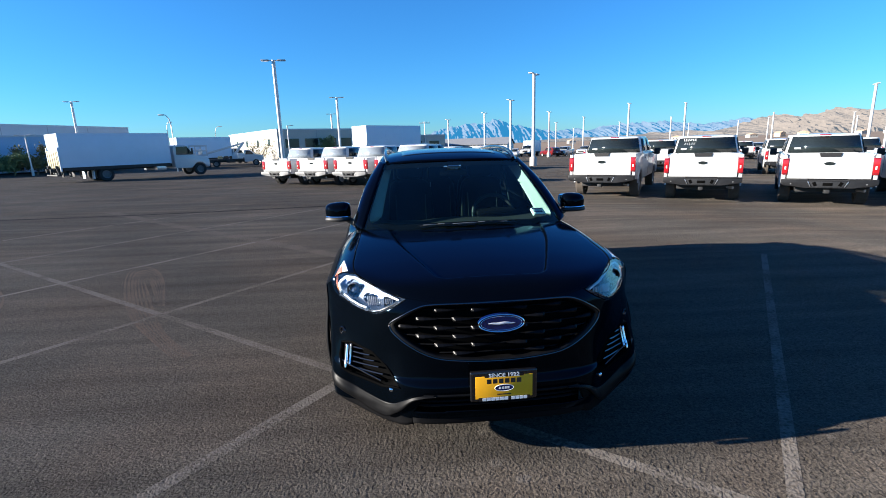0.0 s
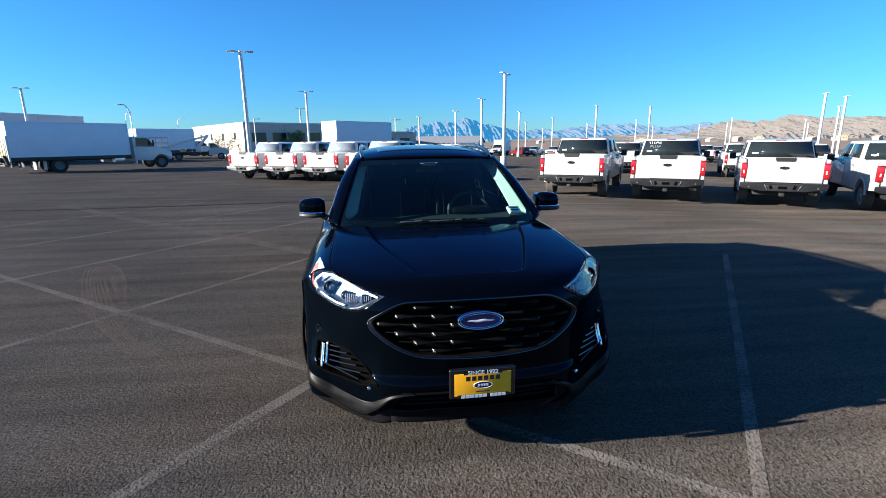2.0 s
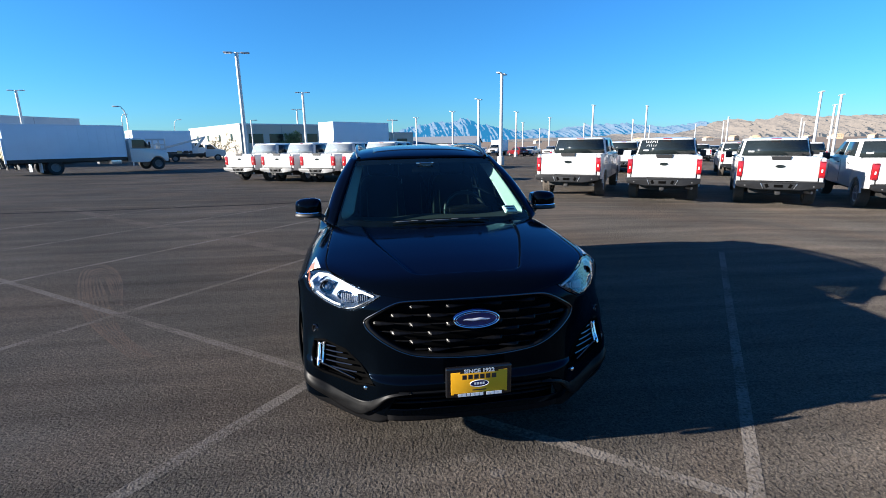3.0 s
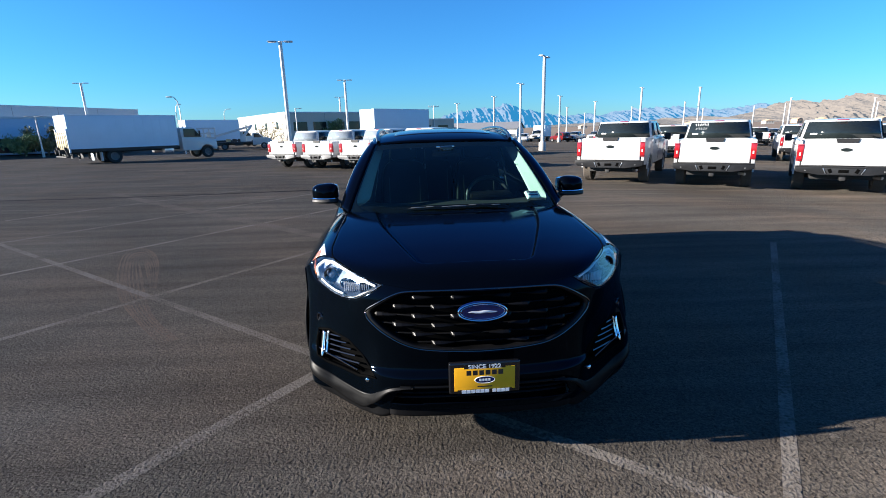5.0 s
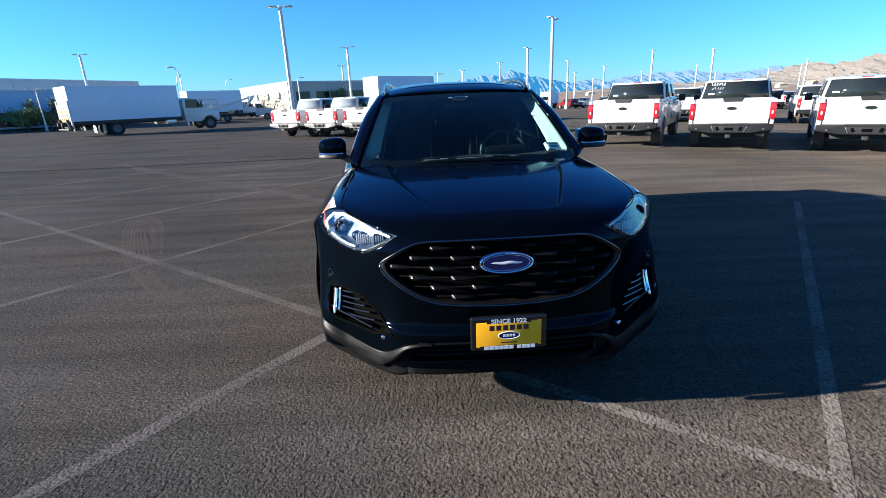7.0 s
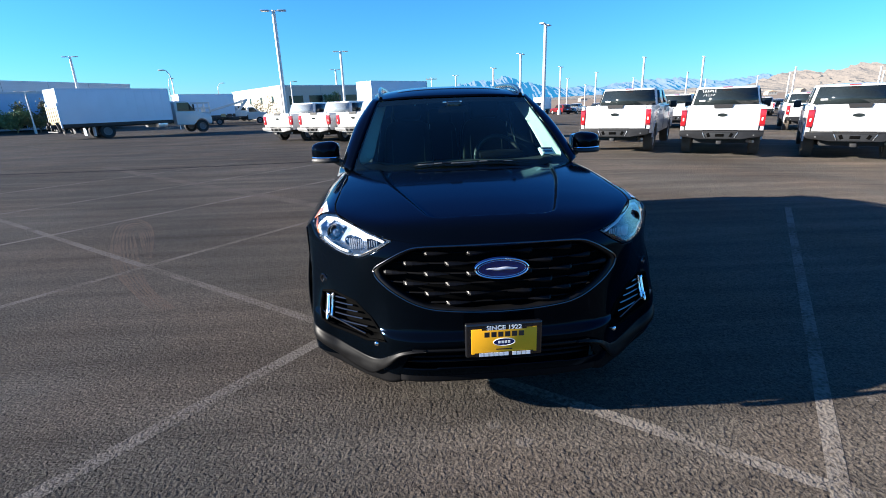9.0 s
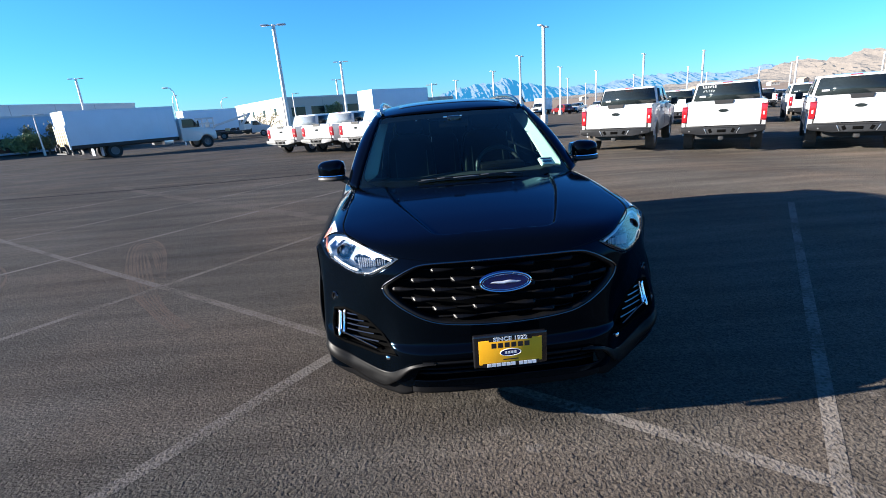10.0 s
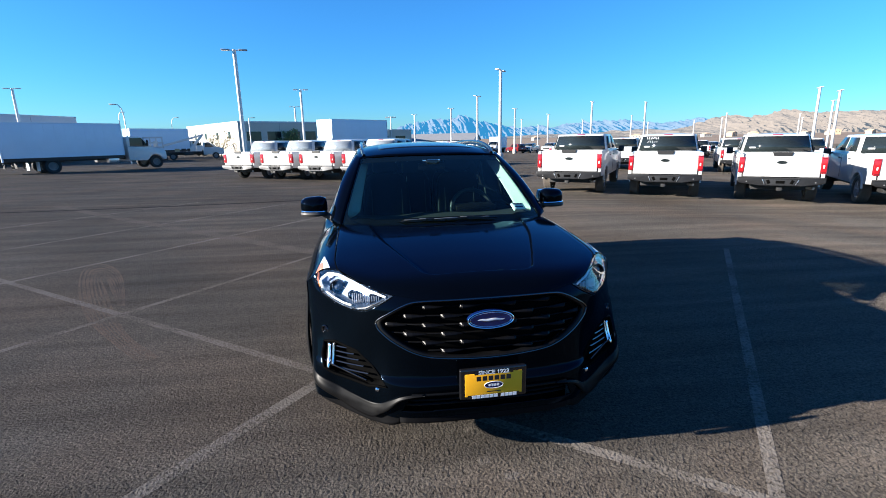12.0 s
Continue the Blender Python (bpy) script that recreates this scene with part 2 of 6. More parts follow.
M["wall_grey"] = material("grey_tilt_up_wall", (0.50, 0.53, 0.56), 0.85, 0, 0, 0.25, 0.08, 6)
M["wall_blue"] = material("blue_grey_painted_wall", (0.34, 0.47, 0.62), 0.85, 0, 0, 0.25, 0.08, 6)
M["wall_cream"] = material("cream_tilt_up_wall", (0.46, 0.43, 0.37), 0.85, 0, 0, 0.25, 0.07, 6)
M["wall_tan"] = material("tan_stucco", (0.50, 0.36, 0.24), 0.9, 0, 0, 0.25, 0.1, 6)
M["metal_roof"] = material("grey_metal_roof", (0.22, 0.225, 0.23), 0.55, 0.2, 0, 1, 0.1, 20)
M["metal_wall"] = material("pale_metal_wall", (0.62, 0.60, 0.56), 0.6, 0.1, 0, 1, 0.08, 20)
M["leaf"] = material("leaf_green", (0.13, 0.17, 0.06), 0.7, 0, 0, 3, 0.4, 30)
M["leaf_dry"] = material("leaf_olive", (0.14, 0.125, 0.05), 0.8, 0, 0, 3, 0.4, 30)
M["bark"] = material("bark", (0.12, 0.085, 0.06), 0.9, 0, 0, 8, 0.3, 60, 0.006)


# Mesh helpers.
def smooth_curve(pts, x):
    """Monotone-ish interpolation through (x, y) pairs."""
    if x <= pts[0][0]:
        return pts[0][1]
    for i in range(len(pts) - 1):
        (x0, y0), (x1, y1) = pts[i], pts[i + 1]
        if x <= x1:
            m0 = (y1 - pts[i - 1][1]) / (x1 - pts[i - 1][0]) if i else (y1 - y0) / (x1 - x0)
            m1 = (pts[i + 2][1] - y0) / (pts[i + 2][0] - x0) if i + 2 < len(pts) else (y1 - y0) / (x1 - x0)
            h, t = x1 - x0, (x - x0) / (x1 - x0)
            return (y0 * (1 + 2 * t) * (1 - t) ** 2 + h * m0 * t * (1 - t) ** 2 + y1 * t * t * (3 - 2 * t) + h * m1 * t * t * (t - 1))
    return pts[-1][1]


def step(a, b, x):
    t = max(0.0, min(1.0, (x - a) / (b - a)))
    return t * t * (3 - 2 * t)


def mix(a, b, t):
    return a + (b - a) * t


def part(name, bm, mat, parent=None, label="", smooth=True, thick=0.0, flat=False):
    me = bpy.data.meshes.new(name)
    if flat:
        bm.normal_update()
        bmesh.ops.reverse_faces(bm, faces=[f for f in bm.faces if f.normal.z < 0])
    elif not thick:
        bmesh.ops.recalc_face_normals(bm, faces=bm.faces)
    bm.to_mesh(me)
    bm.free()
    me.materials.append(M[mat])
    ob = new(name, me)
    if smooth:
        for p in me.polygons:
            p.use_smooth = True
        me.set_sharp_from_angle(angle=radians(38))
    if thick:
        sol = ob.modifiers.new("thickness", "SOLIDIFY")
        sol.thickness, sol.offset = thick, -1
    if parent:
        ob.parent = parent
    if label:
        ob["label"] = label
    return ob


def thing(name, label, category, group="", kind="", at=None):
    ob = new(name)
    ob.empty_display_size = 0.2
    if at is not None:
        ob.matrix_world = at
    return tagged(ob, label, category, group, kind)


def box(bm, c, s, bevel=0.0, turn=None, seg=2):
    r = bmesh.ops.create_cube(bm, size=1)
    mtx = Matrix.Translation(c) @ (turn or Matrix()) @ Matrix.Diagonal((*s, 1))
    bmesh.ops.transform(bm, matrix=mtx, verts=r["verts"])
    if bevel:
        es = list({e for v in r["verts"] for e in v.link_edges})
        bmesh.ops.bevel(bm, geom=es, offset=bevel, segments=seg, profile=0.6, affect="EDGES")
    return bm


def grid(bm, fn, nu, nv, keep=None, flip=False, closed=False):
    vs = [[bm.verts.new(fn(i / nu, j / nv)) for j in range(nv + 1)] for i in range(nu if closed else nu + 1)]
    for i in range(nu):
        k = (i + 1) % len(vs)
        for j in range(nv):
            q = [vs[i][j], vs[k][j], vs[k][j + 1], vs[i][j + 1]]
            if keep and not keep((i + 0.5) / nu, (j + 0.5) / nv):
                continue
            try:
                bm.faces.new(q[::-1] if flip else q)
            except ValueError:
                pass
    if keep:
        bmesh.ops.delete(bm, geom=[v for v in bm.verts if not v.link_faces], context="VERTS")
    return bm


def tube(bm, pts, r, n=8, closed=False, rz=None):
    """A round bar along pts; rz squashes it upright."""
    pts = [Vector(p) for p in pts]
    rings = []
    for i, p in enumerate(pts):
        a = pts[i - 1] if i or closed else p
        b = pts[(i + 1) % len(pts)] if i + 1 < len(pts) or closed else p
        d = (b - a).normalized()
        side = d.cross(Vector((0, 0, 1)))
        side = side.normalized() if side.length > 1e-4 else Vector((1, 0, 0))
        up = side.cross(d)
        rr = r(i / max(1, len(pts) - 1)) if callable(r) else r
        rings.append([bm.verts.new(p + side * math.cos(2 * math.pi * k / n) * rr + up * math.sin(2 * math.pi * k / n) * (rz or rr)) for k in range(n)])
    m = len(rings)
    for i in range(m if closed else m - 1):
        for k in range(n):
            bm.faces.new((rings[i][k], rings[(i + 1) % m][k], rings[(i + 1) % m][(k + 1) % n], rings[i][(k + 1) % n]))
    if not closed:
        bm.faces.new(rings[0][::-1])
        bm.faces.new(rings[-1])
    return bm


def lathe(bm, profile, centre, axis="x", n=32, closed=True):
    """Turn (radius, offset) pairs round an axis."""
    def place(r, h, a):
        c, s = math.cos(a) * r, math.sin(a) * r
        v = {"x": (h, c, s), "y": (c, h, s), "z": (c, s, h)}[axis]
        return Vector(centre) + Vector(v)
    vs = [[bm.verts.new(place(r, h, 2 * math.pi * k / n)) for k in range(n)] for r, h in profile]
    m = len(vs)
    for i in range(m if closed else m - 1):
        for k in range(n):
            bm.faces.new((vs[i][k], vs[(i + 1) % m][k], vs[(i + 1) % m][(k + 1) % n], vs[i][(k + 1) % n]))
    return bm


def slab(bm, outline, axis, lo, hi, bevel=0.0):
    """Extrude a closed outline of pairs along an axis."""
    def place(a, b, h):
        return {"x": (h, a, b), "y": (a, h, b), "z": (a, b, h)}[axis]
    f0 = [bm.verts.new(place(a, b, lo)) for a, b in outline]
    f1 = [bm.verts.new(place(a, b, hi)) for a, b in outline]
    k = len(outline)
    faces = [bm.faces.new(f0[::-1]), bm.faces.new(f1)]
    for i in range(k):
        faces.append(bm.faces.new((f0[i], f0[(i + 1) % k], f1[(i + 1) % k], f1[i])))
    if bevel:
        es = list({e for v in f0 + f1 for e in v.link_edges if e.verts[0] in f0 and e.verts[1] in f0 or e.verts[0] in f1 and e.verts[1] in f1})
        bmesh.ops.bevel(bm, geom=es, offset=bevel, segments=2, profile=0.6, affect="EDGES")
    return bm


def inside(poly, x, z):
    hit, k = False, len(poly)
    for i in range(k):
        (x0, z0), (x1, z1) = poly[i], poly[(i + 1) % k]
        if (z0 > z) != (z1 > z) and x < (x1 - x0) * (z - z0) / (z1 - z0) + x0:
            hit = not hit
    return hit


def arc(cx, cy, r, a0, a1, n=12):
    return [(cx + r * math.cos(radians(a0 + (a1 - a0) * i / n)), cy + r * math.sin(radians(a0 + (a1 - a0) * i / n))) for i in range(n + 1)]


def fresh():
    return bmesh.new()


# The ground: one sheet to the horizon, level near the car, with gentle falls beyond.
def ground_z(x, y):
    q = -0.8 * x + 0.6 * y - 6
    fall = -0.021 * (max(0.0, q) ** 2 / (max(0.0, q) + 4)) if q < 52 else -0.021 * 52 * 52 / 56
    tilt = -0.0236 * max(-90.0, min(140.0, x)) - 0.002 * max(0.0, min(160.0, y))
    start = mix(9.0, 6.0, step(-4, 4, x))
    return (fall + tilt) * step(start, start * 1.9, math.hypot(x, y - 2))


def ground_steps(reach, near, n):
    out = [reach * math.sinh(5.6 * i / n) / math.sinh(5.6) for i in range(n + 1)]
    return [-v for v in out[:0:-1]] + out


gx, gy = ground_steps(4600, 1, 90), ground_steps(4600, 1, 90)
bm = fresh()
gv = [[bm.verts.new((x, y, ground_z(x, y))) for y in gy] for x in gx]
for i in range(len(gx) - 1):
    for j in range(len(gy) - 1):
        bm.faces.new((gv[i][j], gv[i + 1][j], gv[i + 1][j + 1], gv[i][j + 1]))
lot = part("ground", bm, "asphalt")
lot.data.materials.append(M["desert"])
for f in lot.data.polygons:
    f.material_index = int(max(abs(f.center.x), abs(f.center.y)) > 210)
tagged(lot, "worn dark grey asphalt of a wide parking lot", "ground", kind="structure")

# Parking lines: a lot grid turned about 35 degrees from the car.
ROW = radians(35.4)
ALONG, ACROSS = Vector((math.sin(ROW), math.cos(ROW), 0)), Vector((math.cos(ROW), -math.sin(ROW), 0))


def next_lift():
    """Each thin layer on the asphalt lies a little above the one before."""
    LAYER[0] += 0.0002
    return LAYER[0]


LAYER = [0.0008]


def stripe(a, b, width, mat, label, name="parking_line"):
    lift = next_lift()
    a, b = Vector(a), Vector(b)
    d = (b - a).to_3d()
    side = Vector((-d.y, d.x, 0)).normalized() * width / 2
    bm, n = fresh(), max(2, int(d.length / 1.0))
    rows = []
    for i in range(n + 1):
        p = a.to_3d() + d * i / n
        rows.append([bm.verts.new((*(p + side * s).xy, ground_z(*(p + side * s).xy) + lift)) for s in (-1, 1)])
    for r0, r1 in zip(rows, rows[1:]):
        bm.faces.new((r0[0], r1[0], r1[1], r0[1]))
    return tagged(part(name, bm, mat, smooth=False, flat=True), label, "parking line", "parking lines", "structure")


stripe((-9.0, 7.06), (2.6, -1.46), 0.078, "line", "worn pale parking line painted on the asphalt")
stripe((-4.65, 0.62), (-0.9, 5.62), 0.075, "line", "thin worn parking line on the asphalt")
stripe((-3.0, -1.72), (-0.75, 1.22), 0.095, "line", "worn pale parking line painted on the asphalt")
stripe((0.572, -1.55), (4.62, 4.05), 0.072, "line", "worn pale parking line running through the car's shadow")
stripe((-6.7, 2.15), (-1.75, 8.7), 0.07, "line_faint", "thin worn parking line on the asphalt")
stripe((-8.6, 3.8), (-3.0, 11.2), 0.07, "line_faint", "faint worn parking line on the asphalt")
stripe((-10.9, 5.2), (-5.6, 12.2), 0.07, "line_faint", "faint worn parking line on the asphalt")

stripe((-9.2, 12.0), (-1.1, 4.75), 0.24, "band", "wide faded pale band on the asphalt")

# A dark seam across the lot, tyre swirls and dusty stains.
for a, b in (((-17.8, 10.0), (-11.3, 10.8)), ((-11.3, 10.8), (-7.1, 11.3)), ((-7.1, 11.3), (-2.7, 11.85)), ((-2.7, 11.85), (0.75, 12.3))):
    stripe(a, b, 0.15, "rubber_mark", "dark seam across the asphalt", "asphalt_seam")


def swirl(outer, inner, n, label):
    """Side-by-side tracks left by a tyre turning in a tight loop, each a thin worn band."""
    bm, lift, steps = fresh(), 0.0007, 64

    def along(row, t):
        x = t * (len(row) - 1)
        return Vector([smooth_curve([(i, p[k]) for i, p in enumerate(row)], x) for k in (0, 1)])
    for k in range(n):
        a = (k + 0.15) / n
        rows = []
        for i in range(steps + 1):
            t = i / steps
            w = 0.85 / n * (0.75 + 0.25 * math.sin(5.1 * k + 9 * t))
            row = []
            for q in (a, a + w):
                v = along(outer, t).lerp(along(inner, t), q)
                row.append(bm.verts.new((v.x, v.y, ground_z(v.x, v.y) + lift)))
            rows.append(row)
        for r0, r1 in zip(rows, rows[1:]):
            bm.faces.new((r0[0], r1[0], r1[1], r0[1]))
    tagged(part("tyre_swirl", bm, "dust", smooth=False, flat=True), label, "tyre marks", "tyre marks", "structure")


swirl([(-2.34, 1.49), (-2.79, 1.97), (-3.30, 2.56), (-3.80, 3.30), (-4.34, 4.26), (-4.58, 4.84), (-4.51, 5.05), (-4.16, 4.76), (-3.72, 4.09), (-3.17, 2.99)],
      [(-2.25, 1.62), (-2.70, 2.10), (-3.12, 2.70), (-3.52, 3.36), (-3.86, 3.92), (-4.00, 4.16), (-3.96, 4.14), (-3.82, 3.92), (-3.56, 3.50), (-3.26, 3.02)], 7, "brownish looped tyre marks on the asphalt")
swirl([(-6.30, 4.30), (-5.95, 4.16), (-5.60, 3.86), (-5.26, 3.46), (-5.02, 3.05), (-5.10, 2.72)], [(-6.20, 3.86), (-6.00, 3.80), (-5.80, 3.62), (-5.55, 3.30), (-5.38, 3.00), (-5.42, 2.72)], 6, "pale curved tyre marks on the asphalt")


def stain(cx, cy, r, seed, label="dusty stain on the asphalt", mat="dust"):
    rnd = random.Random(seed)
    bm, lift = fresh(), 0.0006
    k = [rnd.uniform(0.55, 1.25) for i in range(28)]
    vs = [bm.verts.new((cx + r * (k[i] + k[i - 1]) / 2 * math.cos(2 * math.pi * i / 28), cy + r * 0.7 * (k[i] + k[i - 1]) / 2 * math.sin(2 * math.pi * i / 28), ground_z(cx, cy) + lift)) for i in range(28)]
    bm.faces.new(vs)
    tagged(part("stain", bm, mat, smooth=False, flat=True), label, "stain", "stains", "structure")


for i, (x, y, r) in enumerate(((0.05, -0.01, 0.05), (0.16, -0.15, 0.05), (-0.16, 0.37, 0.04), (0.01, 0.27, 0.035), (1.95, 0.01, 0.03))):
    stain(x, y, r, i, "small pale dusty smudge on the asphalt", "smudge")


# ---- The dark blue SUV ----
CAR = pose(0.07, 0.0, 0.0, 0, 0, 1.5)
suv = thing("suv", "clean dark navy crossover SUV parked on the asphalt lot", "car", at=CAR)
WF, WR, ARCH = 0.93, 3.78, 0.405


def face_y(x, z):
    """How far back the front fascia lies."""
    yc = smooth_curve([(0.20, 0.05), (0.27, -0.01), (0.34, -0.045), (0.45, -0.060), (0.485, -0.056), (0.51, -0.034), (0.60, -0.026), (0.72, -0.034), (0.80, -0.030), (0.86, -0.018), (0.92, 0.012), (1.0, 0.06)], z)
    ax = min(0.94, abs(x))
    low = smooth_curve([(0.0, 0.0), (0.35, 0.016), (0.49, 0.060), (0.59, 0.15), (0.76, 0.285), (0.87, 0.355), (0.915, 0.44), (0.94, 0.64)], ax)
    high = smooth_curve([(0.0, 0.0), (0.20, 0.010), (0.38, 0.045), (0.535, 0.113), (0.66, 0.215), (0.82, 0.425), (0.90, 0.555), (0.94, 0.64)], ax)
    lean = 0.75 * max(0.0, z - 0.845) * step(0.48, 0.80, ax) * (1 - step(0.84, 0.94, ax))
    return yc + mix(low, high, step(0.42, 0.80, z)) * (0.60 - yc) / 0.64 + lean


def skin_z(x, y):
    """Height of the bonnet and wing tops, before the front edge is rolled over."""
    ax = abs(x)
    zc = smooth_curve([(-0.05, 0.885), (0.0, 0.922), (0.05, 0.952), (0.10, 0.972), (0.17, 0.990), (0.29, 1.009), (0.5, 1.036), (0.85, 1.072), (1.2, 1.098), (1.6, 1.108), (3.0, 1.12), (4.4, 1.12)], y)
    z = zc - 0.045 * (ax / 0.78) ** 2 - 0.105 * max(0.0, (ax - 0.74) / 0.20) ** 2.2
    half = smooth_curve([(0.17, 0.282), (0.29, 0.325), (0.5, 0.395), (0.86, 0.500), (1.3, 0.575)], y)
    qx, qy, r = half - ax, y - 0.178, 0.06
    d = r - math.hypot(r - qx, r - qy) if qx < r and qy < r else min(qx, qy)
    return z - 0.015 * step(-0.004, 0.012, d)


def roll(x):
    return 0.028 * (1 - 0.80 * step(0.48, 0.70, abs(x)))


EDGE = []
for i in range(95):
    z = 0.92
    for k in range(25):
        z = 0.5 * z + 0.5 * (skin_z(i * 0.01, face_y(i * 0.01, z)) - roll(i * 0.01))
    EDGE.append((i * 0.01, face_y(i * 0.01, z)))


def edge_y(x):
    """Where the front edge of the bonnet and wings lies."""
    k = min(93.999, abs(x) * 100)
    return mix(EDGE[int(k)][1], EDGE[int(k) + 1][1], k - int(k))


def hood_z(x, y):
    return skin_z(x, y) - roll(x) * math.exp(-max(0.0, y - edge_y(x)) / 0.035)


def cowl_y(x):
    return 1.14 + 0.24 * (abs(x) / 0.8) ** 2.2


def lip_z(x):
    return hood_z(x, edge_y(x))


# Openings of the fascia, in x and z of its front.
def rounded(poly, times=2, by=0.22):
    """Cut the corners of an outline."""
    for k in range(times):
        out = []
        for (x0, z0), (x1, z1) in zip(poly, poly[1:] + poly[:1]):
            out += [(mix(x0, x1, by), mix(z0, z1, by)), (mix(x0, x1, 1 - by), mix(z0, z1, 1 - by))]
        poly = out
    return poly


GRILLE_HALF = [(0.10, 0.900), (0.30, 0.897), (0.383, 0.890), (0.452, 0.860), (0.562, 0.787), (0.548, 0.745), (0.486, 0.694), (0.395, 0.643), (0.305, 0.613), (0.10, 0.597)]
GRILLE = rounded(GRILLE_HALF + [(-x, z) for x, z in GRILLE_HALF[::-1]], 2, 0.2)
LAMP = [(0.462, lip_z(0.462) - 0.005), (0.56, lip_z(0.56) - 0.006), (0.65, lip_z(0.65) - 0.006), (0.74, lip_z(0.74) - 0.006), (0.82, lip_z(0.82) - 0.006), (0.868, lip_z(0.868) - 0.004), (0.872, 0.892), (0.838, 0.850), (0.76, 0.828), (0.69, 0.819), (0.607, 0.830), (0.536, 0.868)]
FOG = [(0.66, 0.598), (0.775, 0.612), (0.838, 0.596), (0.852, 0.53), (0.845, 0.468), (0.79, 0.446), (0.61, 0.430), (0.515, 0.458), (0.585, 0.54)]
LOWER = [(-0.40, 0.435), (0.40, 0.435), (0.45, 0.335), (-0.45, 0.335)]


def mirrored(poly):
    return [(-x, z) for x, z in poly]


HOLES = [GRILLE, LAMP, mirrored(LAMP), FOG, mirrored(FOG), LOWER]
BOTTOM = 0.275


def fascia(u, v):
    x = (2 * u - 1) * 0.94
    z = mix(BOTTOM, lip_z(x), v)
    return x, face_y(x, z), z


def fascia_keep(u, v):
    x, y, z = fascia(u, v)
    return not any(inside(h, x, z) for h in HOLES)


body = part("front_bumper", grid(fresh(), fascia, 260, 110, fascia_keep), "navy", suv, thick=0.006)
# Unseen boxes added in the nose to keep sunlight from passing through the bumper.
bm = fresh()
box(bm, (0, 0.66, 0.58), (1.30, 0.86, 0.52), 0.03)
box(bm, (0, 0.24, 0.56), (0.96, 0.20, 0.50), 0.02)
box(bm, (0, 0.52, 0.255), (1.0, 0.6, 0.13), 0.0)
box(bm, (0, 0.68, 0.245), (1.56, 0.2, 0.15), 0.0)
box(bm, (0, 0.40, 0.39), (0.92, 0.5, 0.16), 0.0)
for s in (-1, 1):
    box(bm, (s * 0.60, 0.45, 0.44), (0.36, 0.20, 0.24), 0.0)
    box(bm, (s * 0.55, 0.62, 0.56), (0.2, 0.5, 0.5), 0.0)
part("nose_light_block", bm, "void", suv)


# Breadth and upper edge of the sides.
def side_x(y, z):
    w = 0.94 + 0.018 * step(0.6, 1.3, y) - 0.06 * step(3.6, 4.6, y)
    return w - 0.05 * (max(0, 0.62 - z) / 0.34) ** 2 - 0.012 * step(0.80, 0.98, z) * step(0.6, 1.4, y) - 0.012 * math.exp(-((z - 0.66) / 0.05) ** 2) * step(1.2, 1.5, y) * (1 - step(3.2, 3.5, y))


def side_top(y):
    return hood_z(0.94, y) if y < 1.48 else hood_z(0.94, 1.48) + 0.06 * step(1.48, 4.4, y)


# Bonnet and front wings: one surface, parted along the shut line.
def wing_x(y):
    return smooth_curve([(0.1, 0.50), (0.25, 0.66), (0.45, 0.752), (0.8, 0.772), (1.4, 0.775)], y)


def top_skin(u, v):
    x = (2 * u - 1) * 0.94
    ax = abs(x)
    y0 = edge_y(x)
    y1 = cowl_y(x) if ax < 0.76 else mix(cowl_y(0.76), 1.48, step(0.76, 0.80, ax))
    y = mix(y0, y1, v ** 1.25)
    out = max(0.0, (ax - 0.76) / 0.18) ** 2 * (side_x(y, side_top(y)) - 0.94) * step(0.6, 0.75, y)
    return x + math.copysign(out, x), y, hood_z(x, y)


def is_bonnet(u, v):
    x, y, z = top_skin(u, v)
    return abs(x) < min(wing_x(y), 0.772)


part("bonnet", grid(fresh(), top_skin, 240, 150, is_bonnet), "navy", suv, "dark navy bonnet with a raised centre", thick=0.006)
for s in (-1, 1):
    part("front_wing", grid(fresh(), top_skin, 240, 150, lambda u, v: not is_bonnet(u, v) and (u > 0.5) == (s > 0)), "navy", suv, thick=0.006)
    bm = fresh()
    tube(bm, [(s * min(wing_x(y), 0.772), y, hood_z(min(wing_x(y), 0.772), y) - 0.0005) for y in [mix(0.20, 1.36, i / 40) for i in range(41)]], 0.0026, 6)
    part("shut_line", bm, "void", suv)


